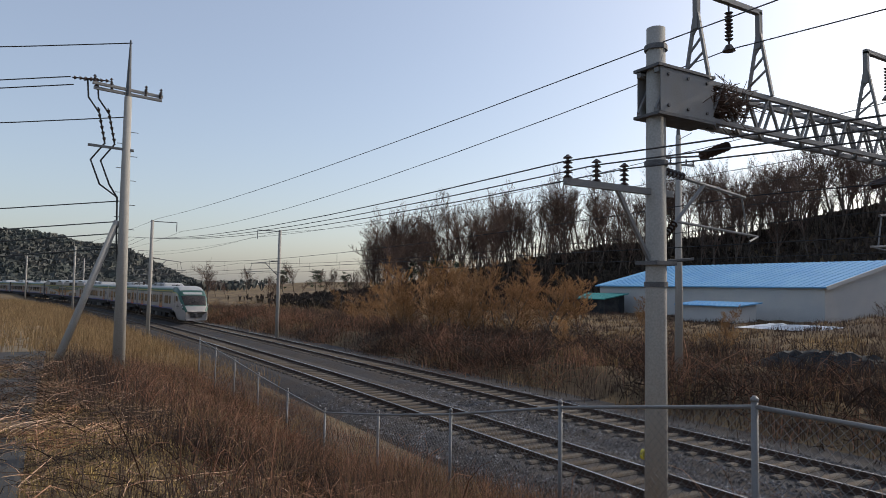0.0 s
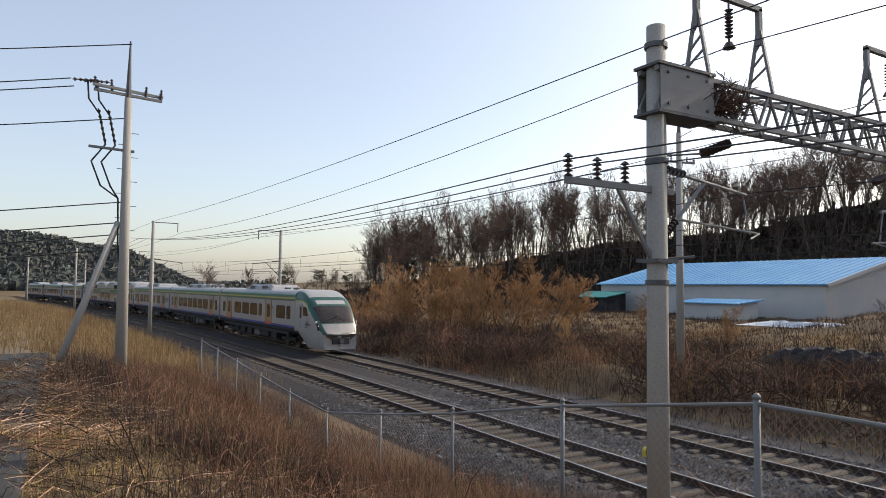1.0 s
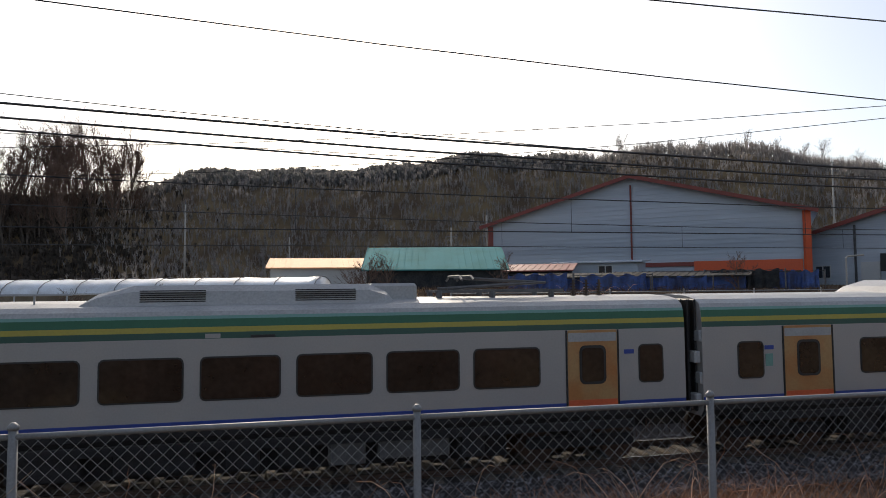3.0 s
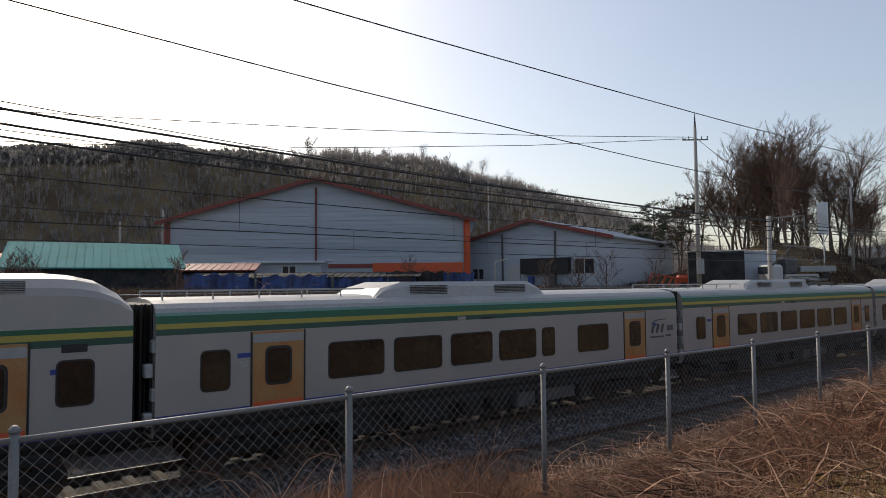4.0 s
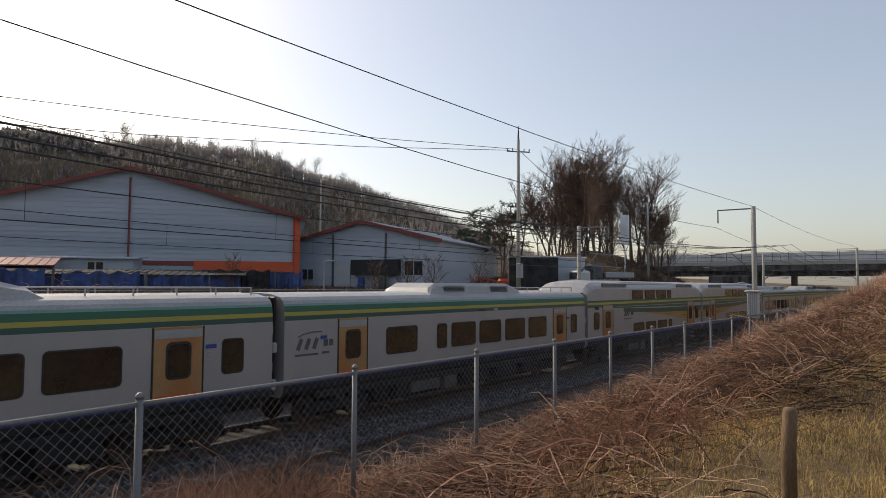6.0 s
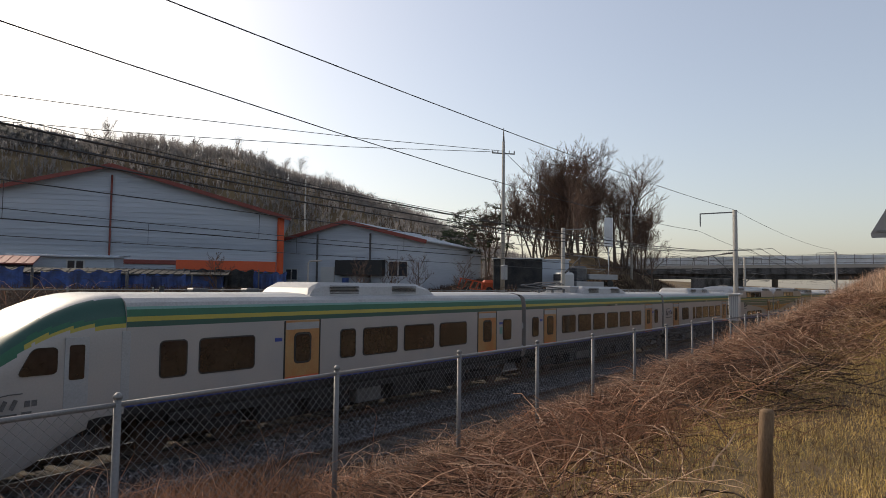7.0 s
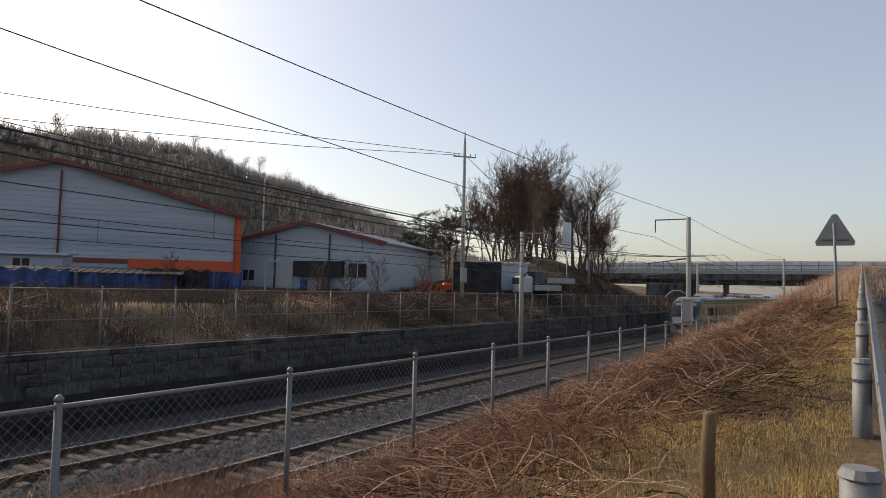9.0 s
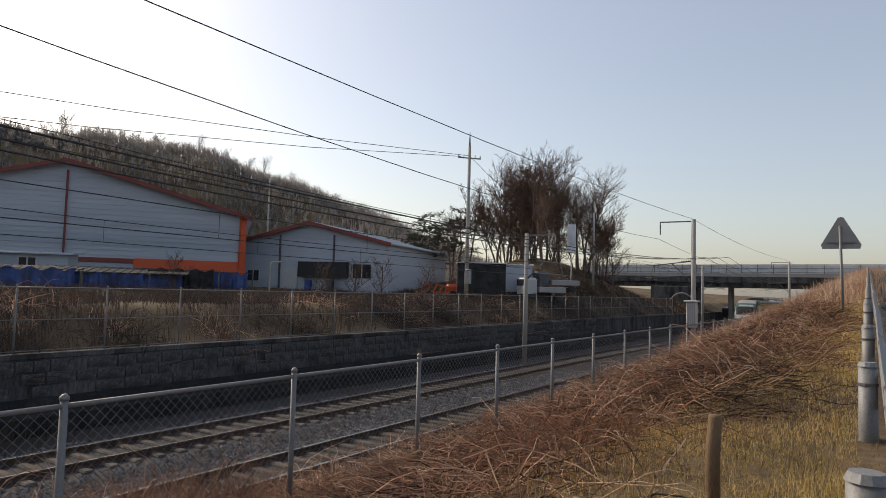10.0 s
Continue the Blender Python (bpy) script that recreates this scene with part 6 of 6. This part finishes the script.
for i in range(26):
    x, n = rnd.uniform(-85, -14), rnd.uniform(24, 48)
    plant("bare_bush", rnd.choice(BUSHES + WILLOWS[:1]), x, ty(x, n), rnd.uniform(0.35, 0.7), rnd.uniform(0, 6), "low brown leafless bush in dry grass", "bushes beyond the tracks")


def stems(name, label, count, place, length, rise, radius, material, seed, k=6, curl=1.2):
    """Long arching stems as thin three-sided tubes."""
    r = np.random.RandomState(seed)
    P = place(r, count)
    n = len(P)
    head = r.uniform(0, 2 * np.pi, n)
    L = length * r.uniform(0.45, 1.3, n)
    up = rise * r.uniform(0.15, 1.4, n)
    lift = r.uniform(-0.1, 1.1, n)
    arch = r.uniform(0.0, 0.55, n)
    C, x, y = [], P[:, 0].copy(), P[:, 1].copy()
    z0 = terrain(x, y)
    for i in range(k + 1):
        t = i / k
        a = head = head + r.normal(0, curl * 0.3, n)
        C.append(np.stack([x, y, 0.35 * terrain(x, y) + 0.65 * z0 + up * (arch * np.sin(np.pi * t * 0.85) + lift * t) + r.normal(0, 0.035 * length, n) * t], -1))
        x, y = x + np.cos(a) * L / k, y + np.sin(a) * L / k
    C = np.stack(C, 1)
    T = np.gradient(C, axis=1)
    T /= np.linalg.norm(T, axis=2, keepdims=True) + 1e-9
    U = np.cross(T, np.array([0.31, 0.17, 0.93]))
    U /= np.linalg.norm(U, axis=2, keepdims=True) + 1e-9
    W = np.cross(T, U)
    rad = (radius * r.uniform(0.5, 1.5, n))[:, None] * np.linspace(1, 0.35, k + 1)[None]
    ring = [C + rad[..., None] * (U * math.cos(q) + W * math.sin(q)) for q in (0, 2.094, 4.189)]
    V = np.stack(ring, 2).reshape(-1, 3)
    m = 3 * (k + 1)
    local = np.array([(3 * i + j, 3 * i + (j + 1) % 3, 3 * i + 3 + (j + 1) % 3, 3 * i + 3 + j) for i in range(k) for j in range(3)])
    F = (np.arange(n)[:, None, None] * m + local[None]).reshape(-1, 4)
    me = bpy.data.meshes.new(name)
    me.from_pydata(V.tolist(), [], F.tolist())
    me.materials.append(material)
    tagged(new(name, me), label, "vegetation", kind="stuff")


def blades(name, label, count, place, height, width, material, bend=0.5, seed=1, lean=0.0, segs=2):
    """A mass of thin stems; place() gives x, y."""
    r = np.random.RandomState(seed)
    P = place(r, count)
    n = len(P)
    z = terrain(P[:, 0], P[:, 1]) - 0.03
    h = height * r.uniform(0.45, 1.15, n)
    a = r.uniform(0, 2 * np.pi, n)
    tilt = np.abs(r.normal(0, bend, n)) + lean
    w = width * r.uniform(0.6, 1.3, n)
    dirx, diry = np.cos(a), np.sin(a)
    b = r.uniform(0, np.pi, n)
    px, py = np.cos(b) * w, np.sin(b) * w
    V, lev = [], []
    for k in range(segs + 1):
        t = k / segs
        out = np.sin(tilt) * t * t * h
        up = h * t * np.cos(tilt * t)
        cx, cy, cz = P[:, 0] + dirx * out, P[:, 1] + diry * out, z + up
        s = 1 - 0.85 * t
        V += [np.stack([cx - px * s, cy - py * s, cz], -1), np.stack([cx + px * s, cy + py * s, cz], -1)]
    V = np.stack(V, 1).reshape(-1, 3)
    m = 2 * (segs + 1)
    base = np.arange(n)[:, None] * m
    F = np.concatenate([base + np.array([2 * k, 2 * k + 1, 2 * k + 3, 2 * k + 2]) for k in range(segs)], 0)
    me = bpy.data.meshes.new(name)
    me.from_pydata(V.tolist(), [], F.tolist())
    me.materials.append(material)
    tagged(new(name, me), label, "vegetation", kind="stuff")


def within(x0, x1, n0, n1, clump=0.0, density=None):
    def place(r, count):
        x = r.uniform(x0, x1, count)
        n = r.uniform(n0, n1, count)
        if clump:
            k = max(8, count // 60)
            cx, cn = r.uniform(x0, x1, k), r.uniform(n0, n1, k)
            i = r.randint(0, k, count)
            x, n = cx[i] + r.normal(0, clump, count), cn[i] + r.normal(0, clump, count)
        y = n + bend(x)
        return np.stack([x, y], -1)
    return place


blades("dry_grass", "tall dry straw-coloured grass on the bank", 14000, within(-34, -4, 2.2, 7.6, 0.35), 0.5, 0.006, M_STRAW, 0.6, 1)
blades("dry_grass", "tangled red-brown dead brush on the bank", 16000, within(-30, -5, 2.6, 7.6, 0.4), 0.6, 0.005, M_BRUSH, 0.6, 2)
blades("dry_grass", "dark brown dead stalks on the bank", 22000, within(-30, -3.5, 1.0, 7.6, 0.4), 0.6, 0.005, M_DARKBRUSH, 0.7, 32)
blades("dry_grass", "short trampled yellow grass", 26000, within(-26, -1.5, -1.5, 3.0, 0.4), 0.2, 0.005, M_STRAW, 1.0, 3)
blades("dry_grass", "short green-yellow grass among the stalks", 16000, within(-14, -1.5, -2.5, 2.0, 0.5), 0.16, 0.005, M_VERGE, 1.0, 23)
blades("dry_grass", "short yellow grass on the verge", 80000, within(1.5, 17, 0.55, 3.0), 0.1, 0.004, M_VERGE, 1.0, 4)
blades("dry_grass", "thin yellow grass along the guard rail", 26000, within(15, 60, 0.55, 2.2), 0.2, 0.007, M_VERGE, 0.9, 24)
blades("dry_grass", "straw in the verge grass", 22000, within(1.5, 20, 0.55, 2.9, 0.4), 0.16, 0.004, M_STRAW, 1.1, 25)
blades("dry_brush", "short red-brown twigs on the bank", 34000, within(2.6, 45, 2.3, 5.9, 0.3), 0.42, 0.0042, M_BRUSH, 0.5, 5, 0.1, 2)
blades("dry_brush", "tangled brown brush along the fence foot", 30000, within(-5, 6.0, 6.15, 7.8, 0.3), 0.8, 0.0045, M_BRUSH, 0.35, 6, 0.05, 2)
blades("dry_brush", "low brown weeds below the fence", 16000, within(3.6, 40, 6.2, 8.8, 0.3), 0.35, 0.005, M_BRUSH, 0.8, 26, 0.1, 3)
blades("dry_brush", "pale dry weeds along the fence foot", 9000, within(-5, 30, 6.1, 8.6, 0.25), 0.4, 0.005, M_VINE, 0.4, 16, 0.05, 2)
blades("dry_brush", "brown reeds and brush beyond the tracks", 60000, within(-110, 12, 20.6, 36, 0.8), 0.9, 0.014, M_DARKBRUSH, 0.5, 7)
blades("dry_brush", "red-brown reeds among the dark brush", 16000, within(-110, 10, 20.8, 36, 0.8), 0.95, 0.013, M_BRUSH, 0.4, 27)
blades("dry_brush", "pale dry reeds beyond the tracks", 14000, within(-130, 4, 21.0, 46, 0.8), 0.9, 0.016, M_STRAW, 0.4, 8)
blades("dry_brush", "brown scrub on the field", 60000, within(-90, 14, 33, 64, 1.2), 0.45, 0.022, M_DARKBRUSH, 0.6, 9)
blades("dry_grass", "pale grass patches on the field", 16000, within(-60, 14, 36, 60, 0.9), 0.3, 0.02, M_STRAW, 0.6, 29)
blades("dry_brush", "dark scrub on the bank above the wall", 30000, within(5, 110, 22.9, 30, 0.7), 0.65, 0.016, M_DARKBRUSH, 0.6, 10)
blades("dry_brush", "pale dry scrub on the bank above the wall", 2200, within(5, 110, 23.2, 30, 0.4), 0.7, 0.012, M_VINE, 0.7, 11)
blades("dry_brush", "dark scrub before the warehouses", 22000, within(8, 62, 29, 44, 0.8), 0.5, 0.02, M_DARKBRUSH, 0.6, 33)
blades("dry_brush", "brown scrub on the embankment", 30000, within(28, 112, 0.6, 8.5, 0.7), 0.85, 0.014, M_VINE, 0.8, 12)
blades("dry_grass", "brown grass down the far left bank", 30000, within(-120, -30, -3, 8.4, 1.0), 0.9, 0.014, M_STRAW, 0.45, 13)


stems("dry_vines", "thick tangle of red-brown vines on the bank", 17000, within(2.8, 42, 2.6, 6.2, 0.5), 0.75, 0.3, 0.0038, M_BRUSH, 41)
stems("dry_vines", "pale tan vines arching over the bank", 9000, within(2.8, 42, 2.7, 6.2, 0.5), 0.9, 0.36, 0.0048, M_VINE, 42)
# dark stems added so the gaps between the vines look shaded
stems("dry_vines", "dark stems painted as the shade in gaps of the bank brush", 11000, within(2.8, 42, 2.3, 6.0, 0.5), 0.8, 0.16, 0.008, M_DARKBRUSH, 52)
stems("dry_vines", "thick pale branches in the bank brush", 1100, within(2.8, 30, 2.8, 5.8, 0.5), 0.9, 0.45, 0.0085, M_VINE, 53, 6, 0.7)
stems("dry_vines", "red-brown vines creeping up to the guard rail", 6500, within(9.5, 44, 1.25, 2.9, 0.35), 0.7, 0.3, 0.004, M_BRUSH, 71)
stems("dry_vines", "pale twigs creeping up to the guard rail", 3200, within(9.5, 44, 1.25, 2.9, 0.35), 0.8, 0.34, 0.005, M_VINE, 72)
# more dark stems put in as shade among the twigs
stems("dry_vines", "dark stems painted as gap shade near the guard rail", 3000, within(9.5, 44, 1.3, 2.9, 0.35), 0.7, 0.16, 0.008, M_DARKBRUSH, 73)
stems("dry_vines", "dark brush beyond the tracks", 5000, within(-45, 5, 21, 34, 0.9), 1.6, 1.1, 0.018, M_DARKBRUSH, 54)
stems("dry_vines", "tangled dead stems along the fence foot", 4200, within(-4.6, 6.5, 6.2, 7.9, 0.5), 0.8, 0.7, 0.0042, M_BRUSH, 43)
stems("dry_vines", "pale dead stems along the fence foot", 2200, within(-4.6, 6.5, 6.2, 7.9, 0.5), 0.8, 0.75, 0.0042, M_VINE, 44)
stems("dry_vines", "sparse stems below the fence", 1500, within(3.8, 34, 6.1, 8.4, 0.5), 0.7, 0.35, 0.005, M_VINE, 49)
stems("fallen_stalks", "broken pale stalks lying on the grass", 3400, within(-26, -3, -1.5, 4.5, 0.7), 0.7, 0.14, 0.0065, M_VINE, 45, 4, 0.3)
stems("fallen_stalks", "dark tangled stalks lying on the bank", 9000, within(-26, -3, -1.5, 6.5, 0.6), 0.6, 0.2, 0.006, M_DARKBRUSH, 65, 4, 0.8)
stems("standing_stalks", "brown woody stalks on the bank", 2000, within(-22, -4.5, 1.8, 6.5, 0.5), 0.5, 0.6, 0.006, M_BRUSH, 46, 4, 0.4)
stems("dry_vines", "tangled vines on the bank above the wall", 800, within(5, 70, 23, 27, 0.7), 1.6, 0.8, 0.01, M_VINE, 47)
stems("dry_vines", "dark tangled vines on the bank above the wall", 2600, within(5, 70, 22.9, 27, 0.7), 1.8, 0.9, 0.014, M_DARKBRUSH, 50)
stems("dry_vines", "brown stems beyond the tracks", 3500, within(-90, -4, 20.8, 27, 0.9), 1.6, 1.2, 0.012, M_BRUSH, 48)


def scatter_stones():
    r = np.random.RandomState(9)
    n = 100000
    x = r.uniform(-24, 36, n) + r.normal(0, 3, n)
    q = r.uniform(9.6, 19.5, n)
    off = np.minimum(np.abs(q - NEAR), np.abs(q - FAR))
    keep = (np.abs(off - 0.75) > 0.1)
    x, q = x[keep], q[keep]
    n = len(x)
    y = ty(x, q)
    z = np.interp(q, [9.9, 10.6, NEAR + 1.5, 14.45, FAR - 1.5, FAR + 1.6, 19.0], [-0.36, -0.19, -0.18, -0.3, -0.18, -0.19, -0.4]) - np.where(np.minimum(np.abs(q - NEAR), np.abs(q - FAR)) < 1.25, 0.02, 0)
    s = r.uniform(0.018, 0.05, n)
    base = np.array([(1, 0, 0), (0, 1, 0), (-1, 0, 0), (0, -1, 0), (0.2, 0.1, 0.85), (0, 0, -0.6)], float)
    V = base[None] * r.uniform(0.6, 1.3, (n, 6, 1)) * s[:, None, None]
    a = r.uniform(0, 6.28, n)
    ca, sa = np.cos(a)[:, None], np.sin(a)[:, None]
    V = np.stack([V[..., 0] * ca - V[..., 1] * sa + x[:, None], V[..., 0] * sa + V[..., 1] * ca + y[:, None], V[..., 2] + z[:, None]], -1).reshape(-1, 3)
    tri = np.array([(0, 1, 4), (1, 2, 4), (2, 3, 4), (3, 0, 4)])
    F = (np.arange(n)[:, None, None] * 6 + tri[None]).reshape(-1, 3)
    me = bpy.data.meshes.new("loose_stones")
    me.from_pydata(V.tolist(), [], F.tolist())
    me.materials.append(M_STONE)
    tagged(new("loose_stones", me), "loose grey ballast stones between the rails", "stones", kind="stuff")


scatter_stones()


def bare_woods(name, label, n, az0, az1, d0, d1, h0, h1, material, seed, near=40):
    """Far leafless woods: a thin stem and a fan of upswept twigs for each tree."""
    r = np.random.RandomState(seed)
    az = np.radians(r.uniform(az0, az1, n) + r.normal(0, 2.0, n))
    d = r.uniform(d0, d1, n)
    x, y = -np.sin(az) * d, np.cos(az) * d
    keep = y - bend(x) > near
    x, y = x[keep], y[keep]
    n = len(x)
    z = terrain(x, y) - 0.2
    h = r.uniform(h0, h1, n)
    V = []
    for k in range(8):
        a, f = r.uniform(0, 2 * np.pi, n), r.uniform(0.25, 0.6, n) if k else np.zeros(n)
        out = h * r.uniform(0.08, 0.3, n) if k else h * 0.03
        top = h * (r.uniform(0.75, 1.0, n) if k else 1.0)
        w = 0.06 if k else 0.1
        b = r.uniform(0, np.pi, n)
        px, py = np.cos(b) * w, np.sin(b) * w
        V.append(np.stack([np.stack([x - px, y - py, z + h * f], -1), np.stack([x + px, y + py, z + h * f], -1), np.stack([x + np.cos(a) * out, y + np.sin(a) * out, z + top], -1)], 1))
    V = np.concatenate(V, 0).reshape(-1, 3)
    me = bpy.data.meshes.new(name)
    me.from_pydata(V.tolist(), [], np.arange(len(V)).reshape(-1, 3).tolist())
    me.materials.append(material)
    tagged(new(name, me), label, "woods", kind="stuff")


def hill_woods(name, label, n, az0, az1, d0, d1, h0, h1, wide, material, seed, near=40):
    """Far woods as a dense stand of small ragged crowns."""
    r = np.random.RandomState(seed)
    az = np.radians(r.uniform(az0, az1, n) + r.normal(0, 3.0, n))
    d = r.uniform(d0, d1, n)
    x, y = -np.sin(az) * d, np.cos(az) * d
    keep = (y - bend(x) > near) if near else np.ones(n, bool)
    x, y = x[keep], y[keep]
    n = len(x)
    z = terrain(x, y)
    h = r.uniform(h0, h1, n)
    V, F = [], []
    for k in range(5):
        a = r.uniform(0, 2 * np.pi, n)
        w = wide * r.uniform(0.3, 1.0, n)
        cx, cy = x + np.cos(a) * w * 0.8, y + np.sin(a) * w * 0.8
        t = r.uniform(0.55, 1.0, n)
        b = a + r.uniform(0.6, 2.4, n)
        V.append(np.stack([np.stack([x, y, z - 0.3], -1), np.stack([cx, cy, z + h * t], -1), np.stack([x + np.cos(b) * w * 0.5, y + np.sin(b) * w * 0.5, z + h * t * 0.92], -1)], 1))
    V = np.concatenate(V, 0).reshape(-1, 3)
    me = bpy.data.meshes.new(name)
    me.from_pydata(V.tolist(), [], np.arange(len(V)).reshape(-1, 3).tolist())
    me.materials.append(material)
    tagged(new(name, me), label, "woods", kind="stuff")


# both stands of bare woods carry painted haze in their material
bare_woods("hill_woods", "leafless woods covering the hillside, greyed by painted haze", 15000, -66, 15, 98, 165, 1.2, 2.8, M_WOODS, 5)
bare_woods("crest_woods", "leafless trees along the hill crest, paled by painted haze", 1500, -58, -24, 142, 156, 2.2, 4.2, M_WOODS, 15)
bare_woods("ridge_undergrowth", "thin leafless saplings between the ridge trees", 700, 13, 66, 124, 156, 3.0, 7.0, M_BARK, 16)
# left part of the hill, shaded by its darker material
hill_woods("hill_scrub", "scrub and leaf litter on the hillside, shade painted into the colour", 26000, 15, 70, 96, 165, 0.5, 1.6, 0.6, M_SHADEWOODS, 7)
hill_woods("crest_trees", "rounded evergreen treetops along the hill crest, greyed by painted haze", 3000, -24, 11, 138, 155, 0.8, 2.2, 1.0, M_CREST, 9)
hill_woods("far_woods", "evergreen woods on a distant hill, haze in their colour", 9000, 82, 99, 300, 470, 2.0, 5.0, 3.0, M_FARWOOD, 6, 0)


def dirt_path():
    g = Geo()
    xs = np.arange(-60, -13, 1.0)
    for x in xs:
        wob = 0.25 * math.sin(x * 0.4)
        for y in (-3.2 + wob, -2.2 + wob, -1.2 + wob, -0.25 + wob * 1.4):
            g.v.append((float(x), y, tz(x, y) + 0.03))
    g.f += [(i * 4 + j, (i + 1) * 4 + j, (i + 1) * 4 + j + 1, i * 4 + j + 1) for i in range(len(xs) - 1) for j in range(3)]
    g.m += [0] * (3 * (len(xs) - 1))
    solid("dirt_path", g, M_DIRT, "trodden pale dirt path through dry grass", "path", kind="structure", smooth=True)


dirt_path()

# posts in the grass
for x, y, h, t in ((5.3, 1.3, 0.62, -0.05),):
    z = tz(x, y)
    solid("wooden_stake", Geo().tube([(x, y, z - 0.3), (x + t * 0.5, y, z + h * 0.6), (x + t, y - 0.02, z + h), (x + t, y - 0.02, z + h + 0.015)], [0.048, 0.045, 0.043, 0.034], 9), M_WOODPOST, "short weathered wooden stake in the verge grass", "stake", "stakes in the verge", smooth=True)


motions()
